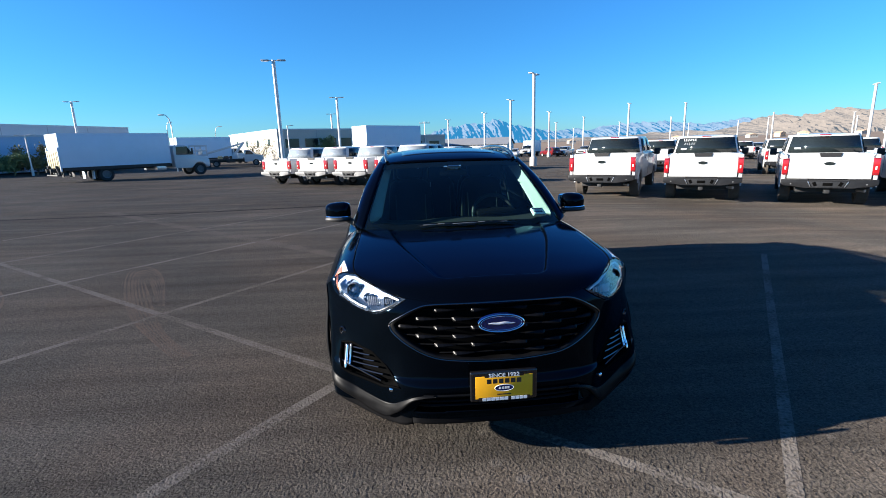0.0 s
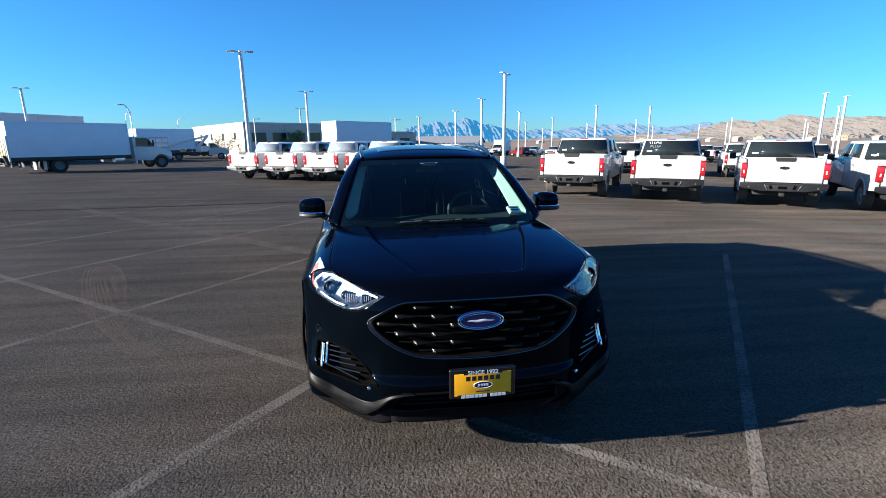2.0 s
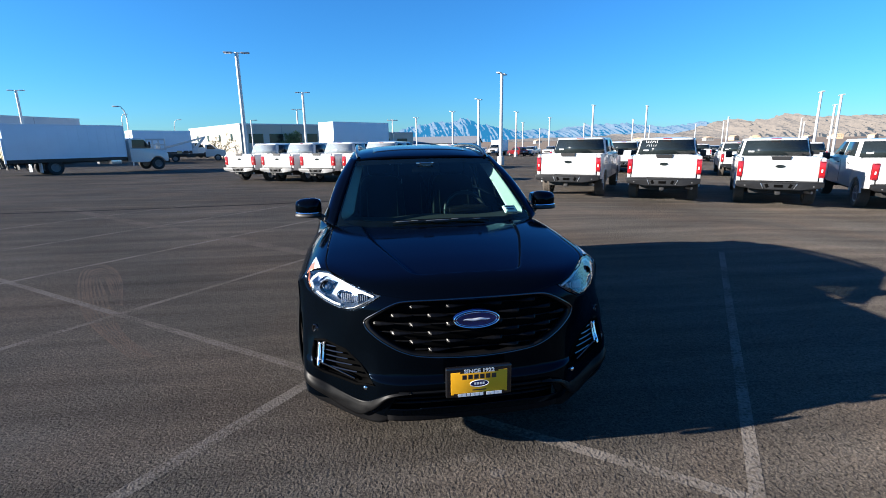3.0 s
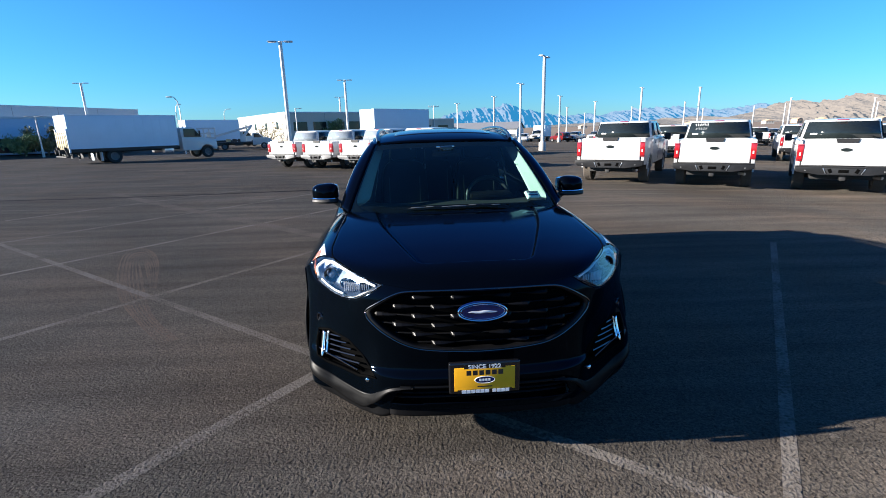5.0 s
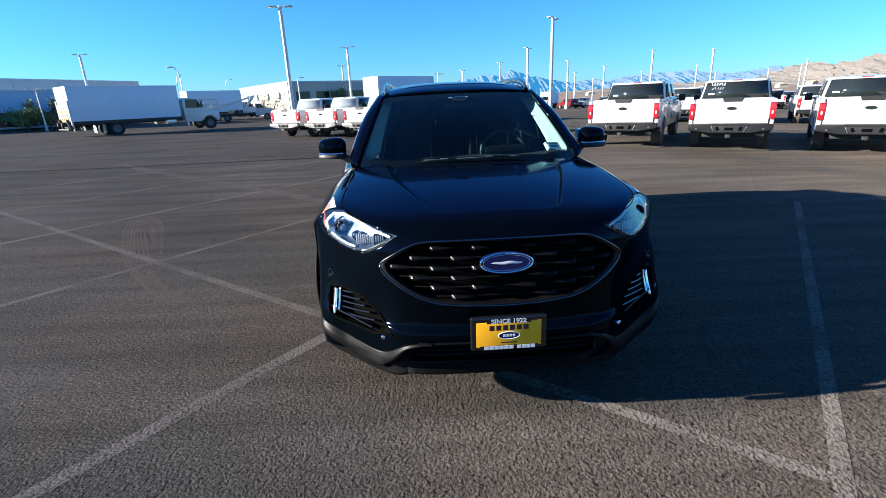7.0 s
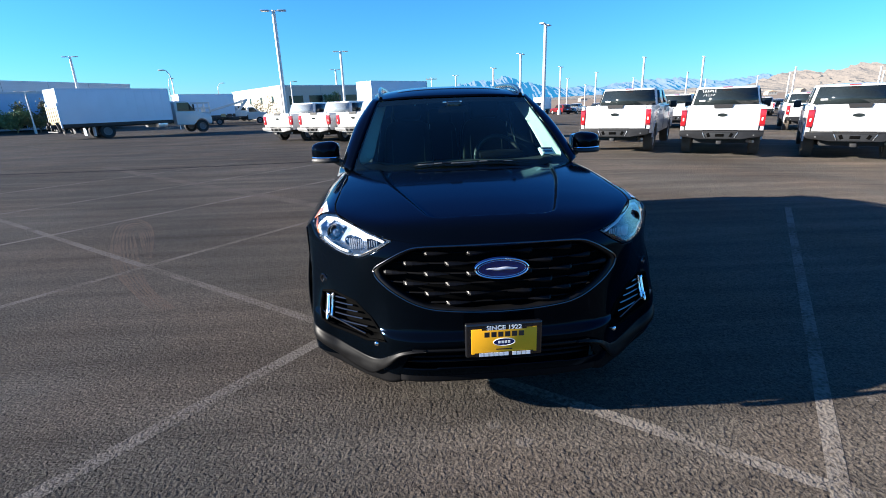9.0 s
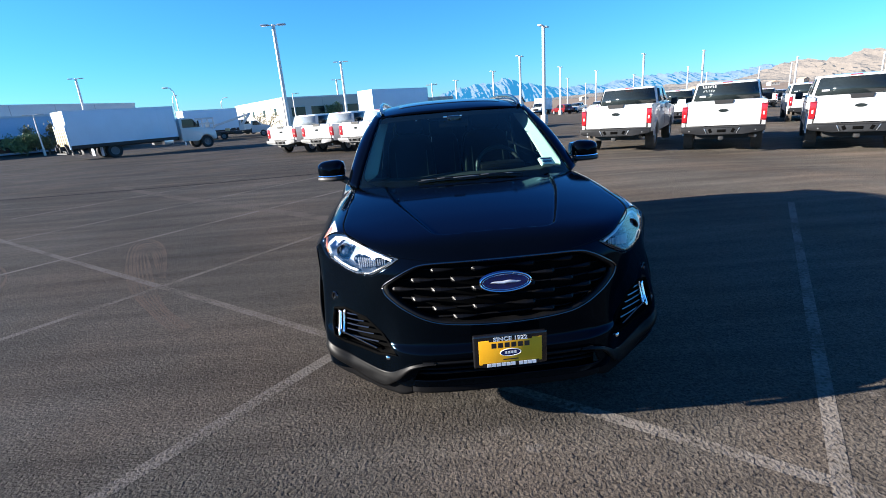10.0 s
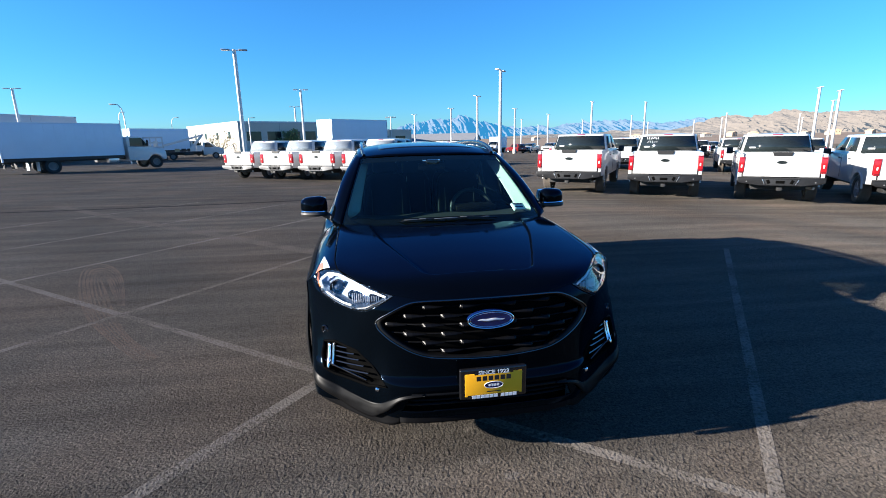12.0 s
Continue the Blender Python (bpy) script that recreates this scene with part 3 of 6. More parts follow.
# Sides with round wheel arches.
for s in (-1, 1):
    def flank(u, v, s=s):
        y = mix(0.59, 4.45, u)
        z = mix(0.27, side_top(y), v)
        for cy in (WF, WR):
            d = math.hypot(y - cy, z - 0.36)
            if d < ARCH:
                y, z = cy + (y - cy) * ARCH / max(d, 1e-3), 0.36 + (z - 0.36) * ARCH / max(d, 1e-3)
        return s * side_x(y, z), y, z

    def flank_keep(u, v):
        y = mix(0.59, 4.45, u)
        z = mix(0.27, side_top(y), v)
        return all(math.hypot(y - cy, z - 0.36) > ARCH - 0.02 for cy in (WF, WR))
    part("side_panel", grid(fresh(), flank, 160, 26, flank_keep, flip=s < 0), "navy", suv, thick=0.006)

    def shoulder(u, v, s=s):
        y = mix(1.46, 4.45, u)
        a, b = side_x(y, side_top(y)), 0.845 - 0.05 * step(3.4, 4.5, y)
        z0, z1 = side_top(y), hood_z(0.80, 1.46) + 0.02 + 0.06 * step(1.46, 4.4, y)
        w = math.sin(v * math.pi / 2)
        own = Vector((mix(a, b, 1 - math.cos(v * math.pi / 2)), y, mix(z0, z1, w)))
        ax = mix(0.94, 0.80, v)
        wing = Vector((ax + max(0.0, (ax - 0.76) / 0.18) ** 2 * (side_x(y, side_top(y)) - 0.94), y, hood_z(ax, min(y, 1.48))))
        q = wing.lerp(own, step(1.46, 1.95, y))
        return s * q.x, q.y, q.z
    part("shoulder_panel", grid(fresh(), shoulder, 60, 10, flip=s < 0), "navy", suv, thick=0.006)
    for cy in (WF, WR):
        def flare(u, v, s=s, cy=cy):
            a = radians(mix(-16, 196, u))
            r = mix(ARCH - 0.012, ARCH + 0.055, v)
            y, z = cy + r * math.cos(a), 0.36 + r * math.sin(a)
            return s * (side_x(y, z) + 0.002 + 0.010 * math.sin(math.pi * min(1, v * 1.15 + 0.1))), y, max(z, 0.25)
        part("arch_cladding", grid(fresh(), flare, 40, 7, flip=s < 0), "cladding", suv, "matt dark wheel arch trim", thick=0.012)
    bm = fresh()
    box(bm, (s * 0.93, 2.355, 0.30), (0.05, 2.05, 0.13), 0.02)
    part("sill", bm, "cladding", suv, "matt dark sill trim")
    for k, (ya, yb) in enumerate(((1.58, 2.62), (2.63, 3.5))):
        bm = fresh()
        box(bm, (s * (side_x(yb - 0.15, 0.9) + 0.012), yb - 0.17, 0.92), (0.02, 0.2, 0.028), 0.008)
        part("door_handle", bm, "navy", suv)
        bm = fresh()
        box(bm, (s * (side_x(yb, 0.7) - 0.001), yb, 0.66), (0.006, 0.008, 0.62), 0.002)
        part("door_gap", bm, "void", suv)


# Wheels.
def wheel(parent, x, y, z, r, w, s, tyre="tyre", rim="rim_black", spokes=10, hub=0.69):
    """A tyre with tread shoulders, and a spoked rim inside."""
    bm = fresh()
    h = w / 2
    lathe(bm, [(r * hub, -h * 0.8), (r * 0.80, -h), (r * 0.94, -h * 0.98), (r, -h * 0.78), (r, h * 0.78), (r * 0.94, h * 0.98), (r * 0.80, h), (r * hub, h * 0.8)], (0, 0, 0), "x", 40)
    for k in range(36):
        a = 2 * math.pi * k / 36
        for t in (-0.55, 0.0, 0.55):
            box(bm, (t * h, math.cos(a + t * 0.1) * r, math.sin(a + t * 0.1) * r), (w * 0.22, 0.035, 0.012), 0, Matrix.Rotation(a - math.pi / 2 + t * 0.1, 4, "X"))
    ty = part("tyre", bm, tyre, parent)
    ty.location = (x, y, z)
    bm = fresh()
    lathe(bm, [(r * hub, -h * 0.8), (r * hub, h * 0.8), (r * hub - 0.02, h * 0.75), (r * hub - 0.03, -h * 0.7)], (0, 0, 0), "x", 40)
    lathe(bm, [(0.001, s * h * 0.55), (0.07, s * h * 0.55), (0.075, s * h * 0.35), (0.001, s * h * 0.35)], (0, 0, 0), "x", 20)
    for k in range(spokes):
        a = 2 * math.pi * k / spokes
        tube(bm, [(s * h * 0.5, 0.05 * math.cos(a), 0.05 * math.sin(a)), (s * h * 0.55, r * hub * 0.6 * math.cos(a), r * hub * 0.6 * math.sin(a)), (s * h * 0.62, (r * hub - 0.015) * math.cos(a), (r * hub - 0.015) * math.sin(a))], 0.018, 6)
    lathe(bm, [(0.05, -s * h * 0.1), (r * hub - 0.02, -s * h * 0.1), (r * hub - 0.02, -s * h * 0.2), (0.05, -s * h * 0.2)], (0, 0, 0), "x", 24)
    rm = part("rim", bm, rim, ty)
    return ty


for cy in (WF, WR):
    for s in (-1, 1):
        wheel(suv, s * 0.785, cy, 0.362, 0.362, 0.235, s)
bm = fresh()
box(bm, (0, 2.55, 0.36), (1.42, 3.9, 0.22), 0.04)
for cy in (WF, WR):
    for s in (-1, 1):
        lathe(bm, [(ARCH + 0.02, -s * 0.20), (ARCH + 0.03, -s * 0.20), (ARCH + 0.03, s * 0.06), (ARCH + 0.02, s * 0.06)], (s * 0.80, cy, 0.40), "x", 24)
part("underbody", bm, "void", suv)


# Glasshouse: pillars, panes, roof.
def shield_low(s):
    x = s * 0.765
    y = cowl_y(x) + 0.004
    return Vector((x, y, hood_z(x, y) - 0.002))


def shield_top(s):
    return Vector((s * 0.60, 2.03 + 0.10 * abs(s) ** 2.2, 1.525 - 0.012 * abs(s) ** 2.5))


def shield(u, v, e=1.0):
    s = (2 * u - 1) * e
    a, b = shield_low(s), shield_top(s)
    p = a.lerp(b, v)
    bow = math.sin(math.pi * v) * 0.028 * (1 - 0.5 * abs(s) ** 2)
    return p + Vector((0, -bow * 0.45, bow))


pane = part("windshield", grid(fresh(), lambda u, v: shield(u, v), 40, 24), "windshield", suv, "clear windshield with a green tint")
pane.visible_shadow = False
# The black printed edge of the pane.
bm = fresh()
for s in (-1, 1):
    grid(bm, lambda u, v, s=s: shield(0.5 + s * mix(0.488 - 0.09 * max(0.0, 1 - v / 0.22) ** 3, 0.5, u), v) + Vector((0, 0.004, -0.004)), 4, 24)
grid(bm, lambda u, v: shield(u, mix(0.0, 0.075, v)) + Vector((0, 0.004, -0.004)), 40, 4)
grid(bm, lambda u, v: shield(u, mix(0.90, 1.0, v)) + Vector((0, 0.004, -0.004)), 40, 4)
part("black_glass_border", bm, "void", suv, thick=0.002)
bm = fresh()
grid(bm, lambda u, v: Vector(((2 * u - 1) * 0.78, cowl_y((2 * u - 1) * 0.78) + 0.006 + v * 0.10, hood_z((2 * u - 1) * 0.78, cowl_y((2 * u - 1) * 0.78)) - 0.02 - 0.03 * v)), 40, 4)
part("cowl", bm, "black_plastic", suv, thick=0.006)

ROOF_END = 4.30


def roof_half(y):
    return smooth_curve([(2.0, 0.602), (2.3, 0.635), (3.2, 0.64), (4.3, 0.575)], y)


def roof_z(x, y):
    zc = smooth_curve([(2.0, 1.523), (2.15, 1.566), (2.4, 1.608), (2.8, 1.630), (3.4, 1.628), (4.0, 1.595), (4.4, 1.555)], y)
    return zc - 0.055 * (abs(x) / 0.64) ** 2.6


def roof(u, v):
    s = 2 * u - 1
    y = mix(2.032 + 0.10 * abs(s) ** 2.2, ROOF_END, v)
    x = s * roof_half(y)
    return x, y, roof_z(x, y)


part("roof", grid(fresh(), roof, 50, 50), "navy", suv, thick=0.006)
bm = fresh()
grid(bm, lambda u, v: (mix(-0.44, 0.44, u), mix(2.30, 3.75, v), roof_z(mix(-0.44, 0.44, u), mix(2.30, 3.75, v)) + 0.0012), 20, 24)
part("glass_roof_panel", bm, "gloss_black", suv, "dark panoramic glass roof panel", thick=0.001)
bm = fresh()
grid(bm, lambda u, v: (mix(-0.60, 0.60, u), mix(2.2, 4.2, v), roof_z(mix(-0.55, 0.55, u), mix(2.2, 4.2, v)) - 0.045), 10, 10)
part("headliner", bm, "headliner", suv, "pale grey headliner")


def belt(y):
    return Vector((0.845 - 0.05 * step(3.4, 4.5, y), y, hood_z(0.80, 1.46) + 0.02 + 0.06 * step(1.46, 4.4, y)))


for s in (-1, 1):
    # A-pillar with its bright edge, roof side and the rear pillars.
    def pillar(u, v, s=s):
        a = shield(0.5 + s * 0.5, v)
        low, top = Vector((s * 0.845, 1.50, belt(1.5).z)), Vector((s * 0.645, 2.34, roof_z(0.63, 2.34) - 0.02))
        b = low.lerp(top, v) + Vector((s * 0.02 * math.sin(math.pi * v), 0, 0.035 * math.sin(math.pi * v)))
        return a.lerp(b, u) + Vector((s * 0.012, 0, 0.012)) * math.sin(math.pi * u)
    part("front_pillar", grid(fresh(), pillar, 8, 24, flip=s > 0), "navy", suv, thick=0.008)

    def pillar_trim(u, v, s=s):
        v = mix(0.085, 1.0, v)
        a = shield(0.5 + s * (mix(0.420, 0.448, v) + 0.06 * max(0.0, 1 - (v - 0.085) / 0.10) ** 2), v) + Vector((0, 0.15, -0.03))
        b = shield(0.5 + s * 0.499, v) + Vector((-s * 0.004, 0.014, -0.010))
        return a.lerp(b, u)
    part("pillar_trim", grid(fresh(), pillar_trim, 6, 24), "headliner", suv, "pale grey inner pillar trim", thick=0.006)

    def pane_pt(y, v, s=s):
        b = belt(y)
        t = Vector((roof_half(min(max(y, 2.2), 4.3)) + 0.004, y, roof_z(0.63, max(y, 2.2)) - 0.02))
        w = min(1.0, max(0.0, (y - 1.50) / 0.84))
        top = b.lerp(t, w) if y < 2.34 else t
        p = b.lerp(top, v)
        return Vector((s * (p.x + 0.03 * math.sin(math.pi * v) * min(1, w)), y, p.z))
    for nm, ya, yb, mt in (("front_side_window", 1.62, 2.60, "tint"), ("rear_side_window", 2.68, 3.50, "tint_dark"), ("quarter_window", 3.58, 4.12, "tint_dark")):
        part(nm, grid(fresh(), lambda u, v: pane_pt(mix(ya, yb, u), v), 20, 8, flip=s < 0), mt, suv)
    for ya, yb in ((2.59, 2.69), (3.49, 3.59)):
        part("pillar", grid(fresh(), lambda u, v: pane_pt(mix(ya, yb, u), v) + Vector((s * 0.003, 0, 0)), 2, 8, flip=s < 0), "gloss_black", suv, thick=0.02)
    part("rear_pillar", grid(fresh(), lambda u, v: pane_pt(mix(4.11, 4.42, u), v) + Vector((s * 0.003, 0, 0)), 8, 8, flip=s < 0), "navy", suv, thick=0.02)
    bm = fresh()
    tube(bm, [pane_pt(mix(1.56, 4.2, i / 24), 0.0) + Vector((s * 0.004, 0, 0.004)) for i in range(25)], 0.008, 6)
    part("belt_trim", bm, "gloss_black", suv)
    # Roof rail, raised on its feet.
    bm = fresh()
    pts = []
    for i in range(31):
        y = mix(2.14, 4.05, i / 30)
        rise = 0.034 * min(1, math.sin(math.pi * i / 30) ** 0.4) if 0 < i < 30 else 0
        pts.append((s * (roof_half(y) - 0.045), y, roof_z(roof_half(y) - 0.045, y) + rise + 0.004))
    tube(bm, pts, 0.016, 8, rz=0.024)
    part("roof_rail", bm, "gloss_black", suv, "black roof rail")


# Tail: hatch, rear pane, bumper, lamps.
def tail(u, v):
    s = 2 * u - 1
    y = smooth_curve([(0.0, 4.62), (0.12, 4.70), (0.3, 4.70), (0.48, 4.62), (0.62, 4.60), (0.78, 4.52), (1.0, 4.28)], v)
    z = smooth_curve([(0.0, 0.30), (0.12, 0.42), (0.3, 0.62), (0.48, 0.84), (0.62, 1.06), (0.78, 1.30), (1.0, 1.555)], v)
    half = smooth_curve([(0.0, 0.82), (0.3, 0.885), (0.6, 0.80), (0.75, 0.72), (1.0, 0.58)], v)
    return s * half, y - 0.18 * abs(s) ** 3.5, z - (0.05 * abs(s) ** 2.6 if v > 0.95 else 0)


part("tailgate", grid(fresh(), tail, 40, 40, flip=True), "navy", suv, thick=0.008)
bm = fresh()
grid(bm, lambda u, v: Vector(tail(mix(0.1, 0.9, u), mix(0.66, 0.93, v))) + Vector((0, 0.006, 0.002)), 20, 10, flip=True)
part("rear_window", bm, "window_dark", suv, thick=0.003)
for s in (-1, 1):
    bm = fresh()
    grid(bm, lambda u, v: Vector(tail(0.5 + s * mix(0.22, 0.49, u), mix(0.50, 0.585, v))) + Vector((0, 0.01, 0)), 12, 4, flip=s > 0)
    part("tail_lamp", bm, "red_lamp", suv, thick=0.01)
bm = fresh()
grid(bm, lambda u, v: Vector(tail(u, mix(0.0, 0.2, v))) + Vector((0, 0.008, 0)), 30, 6, flip=True)
part("rear_bumper_trim", bm, "cladding", suv, thick=0.01)


# Grille: surround, cavity, slats of short wedges.
def outline(poly, n, lift, close=0.0):
    pts = []
    k = len(poly)
    cx, cz = sum(p[0] for p in poly) / k, sum(p[1] for p in poly) / k
    for i in range(k):
        (x0, z0), (x1, z1) = poly[i], poly[(i + 1) % k]
        for j in range(n):
            x, z = mix(x0, x1, j / n), mix(z0, z1, j / n)
            x, z = x + (cx - x) * close, z + (cz - z) * close
            pts.append(Vector((x, face_y(x, z) + lift, z)))
    return pts


# The near-black sheet behind the slats stands in for shaded depth.
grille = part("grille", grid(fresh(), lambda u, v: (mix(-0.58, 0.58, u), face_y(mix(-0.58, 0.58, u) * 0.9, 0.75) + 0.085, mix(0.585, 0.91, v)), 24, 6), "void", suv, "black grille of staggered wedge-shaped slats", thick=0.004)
bm = fresh()
tube(bm, outline(GRILLE, 2, 0.002), 0.0042, 8, True)
part("grille_surround", bm, "dark_chrome", grille, "thin dark bright-edged surround")
bm = fresh()
rim_out, rim_in = outline(GRILLE, 2, 0.004, 0.012), outline(GRILLE, 2, 0.040, 0.075)
ring = [[bm.verts.new(a), bm.verts.new(a.lerp(b, 0.5) + Vector((0, -0.008, 0))), bm.verts.new(b)] for a, b in zip(rim_out, rim_in)]
for i in range(len(ring)):
    for k in range(2):
        bm.faces.new((ring[i - 1][k], ring[i][k], ring[i][k + 1], ring[i - 1][k + 1]))
part("grille_inner_frame", bm, "grille_black", grille, thick=0.003)


def grille_half(z):
    return max(x0 + (x1 - x0) * (z - z0) / (z1 - z0) for (x0, z0), (x1, z1) in zip(GRILLE, GRILLE[1:] + GRILLE[:1]) if (z0 > z) != (z1 > z))


def tooth(bm, x, z, s, w, tall):
    """A wedge on a slat: blunt and rounded at its outer end, running out thin towards the middle."""
    rows = []
    for t, full in ((0.0, 0.12), (0.07, 0.72), (0.15, 1.0), (0.40, 0.92), (0.70, 0.66), (1.0, 0.34)):
        xx = x + s * w * (0.5 - t)
        hh, out = tall * mix(0.75, 1.0, full) * (1.0 if t < 0.3 else full), 0.024 * full
        y0 = face_y(xx, z) + 0.040
        rows.append([bm.verts.new((xx, y0 - out * a, z + hh * b)) for a, b in ((0, 0.60), (0.55, 0.52), (1.0, -0.05), (0.85, -0.48), (0, -0.60))])
    for r0, r1 in zip(rows, rows[1:]):
        for k in range(4):
            bm.faces.new((r0[k], r0[k + 1], r1[k + 1], r1[k]))
    bm.faces.new(rows[0])
    bm.faces.new(rows[-1][::-1])


for r in range(6):
    z = 0.862 - r * 0.0455
    half = grille_half(z) - 0.025
    bm = fresh()
    tube(bm, [(x, face_y(x, z) + 0.044, z) for x in [mix(-half, half, i / 24) for i in range(25)]], 0.007, 6, rz=0.0035)
    slat = part("slat", bm, "grille_black", grille)
    k = 0
    while True:
        x = 0.092 + k * 0.185 + (0.0925 if r % 2 else 0.0)
        if x > half - 0.045:
            break
        for s in (-1, 1):
            bm = fresh()
            tooth(bm, s * x, z, s, 0.110, 0.019)
            part("wedge", bm, "grille_gloss", slat, smooth=False)
        k += 1

# Emblem: a blue oval in a bright ring, with a plain bright stroke.
def oval(bm, cx, cz, a, b, y0, y1, n=40):
    f = [bm.verts.new((cx + a * math.cos(2 * math.pi * k / n), y1, cz + b * math.sin(2 * math.pi * k / n))) for k in range(n)]
    g = [bm.verts.new((cx + a * math.cos(2 * math.pi * k / n), y0, cz + b * math.sin(2 * math.pi * k / n))) for k in range(n)]
    bm.faces.new(f)
    for k in range(n):
        bm.faces.new((f[k], g[k], g[(k + 1) % n], f[(k + 1) % n]))
    return bm


emblem = part("emblem", oval(fresh(), 0, 0.802, 0.115, 0.0455, -0.012, -0.036), "emblem_blue", suv, "blue oval emblem with a bright rim")
for a, b, r in ((0.1145, 0.0450, 0.0036), (0.103, 0.0365, 0.0013)):
    bm = fresh()
    tube(bm, [(a * math.cos(2 * math.pi * k / 48), -0.037, 0.802 + b * math.sin(2 * math.pi * k / 48)) for k in range(48)], r, 6, True)
    part("rim", bm, "chrome", emblem)
bm = fresh()
tube(bm, [(mix(-0.070, 0.070, i / 24), -0.0372, 0.802 + 0.0015 * math.sin(i * 0.52)) for i in range(25)], lambda t: 0.0006 + 0.0065 * math.sin(math.pi * t) ** 0.7, 8)
part("mark", bm, "pale_silver", emblem)

# Head lamps: reflector bowl, projectors, light guide, clear cover.
for s in (-1, 1):
    poly = [(s * x, z) for x, z in LAMP]
    k = len(poly)
    cx, cz = s * 0.68, 0.885

    def lamp_pt(u, v, depth=0.0, poly=poly, cx=cx, cz=cz):
        i = u * len(poly)
        j = int(i) % len(poly)
        (x0, z0), (x1, z1) = poly[j], poly[(j + 1) % len(poly)]
        x, z = mix(x0, x1, i - int(i)), mix(z0, z1, i - int(i))
        x, z = mix(x, cx, v), mix(z, cz, v)
        return Vector((x, face_y(x, z) + depth * math.sin(math.pi / 2 * min(1, v * 2.2)), z))
    lamp = part("head_lamp", grid(fresh(), lambda u, v: lamp_pt(u, v, 0.085), 72, 10, closed=True, flip=s > 0), "silver", suv, "clear head lamp with bright reflectors")

    def lens_pt(u, v):
        p = lamp_pt(u, v)
        return p + Vector((0, -0.004 - 0.15 * max(0.0, 0.965 - p.z) * min(1.0, v * 5), 0.001))
    cover = part("lens_cover", grid(fresh(), lens_pt, 72, 16, closed=True, flip=s > 0), "lens", lamp)
    cover.visible_shadow = False
    bm = fresh()
    tube(bm, [lamp_pt(i / 72, 0.0) + Vector((0, 0.001, 0)) for i in range(72)], 0.0022, 6, True)
    part("rim", bm, "void", lamp)

    def in_lamp(x, z, back):
        return Vector((s * x, face_y(x, z) + back, z))
    # Two projectors in bright cups.
    for x, z, r in ((0.750, 0.893, 0.028), (0.668, 0.878, 0.017)):
        y = face_y(x, z)
        bm = fresh()
        lathe(bm, [(0.001, -0.010), (r * 0.5, -0.006), (r * 0.85, 0.006), (r, 0.03), (0.001, 0.05)], (s * x, y + 0.030, z), "y", 24, False)
        part("projector", bm, "lens_solid", lamp, "dark glassy projector lens")
        bm = fresh()
        lathe(bm, [(r * 1.02, 0.020), (r * 1.15, 0.004), (r * 1.42, 0.0), (r * 1.5, 0.018), (r * 1.1, 0.05)], (s * x, y + 0.022, z), "y", 28)
        part("projector_ring", bm, "dark_chrome", lamp)
    # The broad white guide along the upper edge and down the outer end.
    path = [(0.500, lip_z(0.50) - 0.022), (0.58, lip_z(0.58) - 0.024), (0.66, lip_z(0.66) - 0.025), (0.74, lip_z(0.74) - 0.026), (0.80, lip_z(0.80) - 0.030), (0.836, lip_z(0.83) - 0.048), (0.848, 0.898), (0.832, 0.868)]
    bm = fresh()
    tube(bm, [in_lamp(x, z, 0.012) for x, z in path], lambda t: 0.0035 + 0.0055 * math.sin(math.pi * min(1.0, 0.62 * t + 0.12)), 8)
    part("light_guide", bm, "white_guide", lamp, "white light guide along the upper edge")
    bm = fresh()
    tube(bm, [in_lamp(x, z, 0.018) for x, z in ((0.812, 0.858), (0.77, 0.846), (0.715, 0.836), (0.676, 0.836))], 0.005, 8, rz=0.0055)
    part("light_guide", bm, "white_guide", lamp)
    for i in range(13):
        x = 0.535 + 0.011 * i
        part("rib", box(fresh(), in_lamp(x, mix(0.893, 0.868, i / 12), 0.030), (0.004, 0.02, mix(0.024, 0.050, i / 12)), 0.001), "pale_silver", lamp)
    bm = fresh()
    tube(bm, [in_lamp(x, z, 0.012) for x, z in ((0.490, 0.896), (0.545, 0.872), (0.60, 0.842), (0.645, 0.830))], 0.004, 6, rz=0.004)
    part("bezel", bm, "gloss_black", lamp)
    # The lamp runs back over the wing to a point, amber on its outer flank.
    def lamp_tip(u, v, v0, v1, u0, u1):
        u, v = mix(u0, u1, u), mix(v0, v1, v)
        x = mix(mix(0.790, 0.836, v ** 0.85), mix(0.876, 0.842, v), u)
        y = mix(edge_y(x) - 0.006, 0.70, v)
        return s * x, y, hood_z(x, y) + 0.0025
    for v0, v1, u0, u1, mt, lab in ((0.0, 0.55, 0.45, 1.0, "amber", "amber side marker"), (0.0, 0.55, 0.0, 0.45, "white_guide", ""), (0.55, 1.0, 0.0, 1.0, "pale_silver", "")):
        part("lamp_tip", grid(fresh(), lambda u, v: lamp_tip(u, v, v0, v1, u0, u1), 6, 10, flip=s < 0), mt, lamp, lab, thick=0.002)
    bm = fresh()
    tube(bm, [in_lamp(x, z, 0.008) for x, z in ((0.858, lip_z(0.858) - 0.010), (0.862, 0.905), (0.848, 0.872))], 0.006, 6, rz=0.010)
    part("side_reflector", bm, "amber", lamp, "amber side reflector")

    # Fog lamp recess: an upright clear lamp, a chrome blade and dark louvres.
    def in_fog(x, z, back):
        return Vector((s * x, face_y(x, z) + back, z))
    # Near-black back and walls paint the shade inside the recess.
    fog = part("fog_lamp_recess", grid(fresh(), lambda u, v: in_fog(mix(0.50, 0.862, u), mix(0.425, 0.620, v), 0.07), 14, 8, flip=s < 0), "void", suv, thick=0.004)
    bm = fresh()
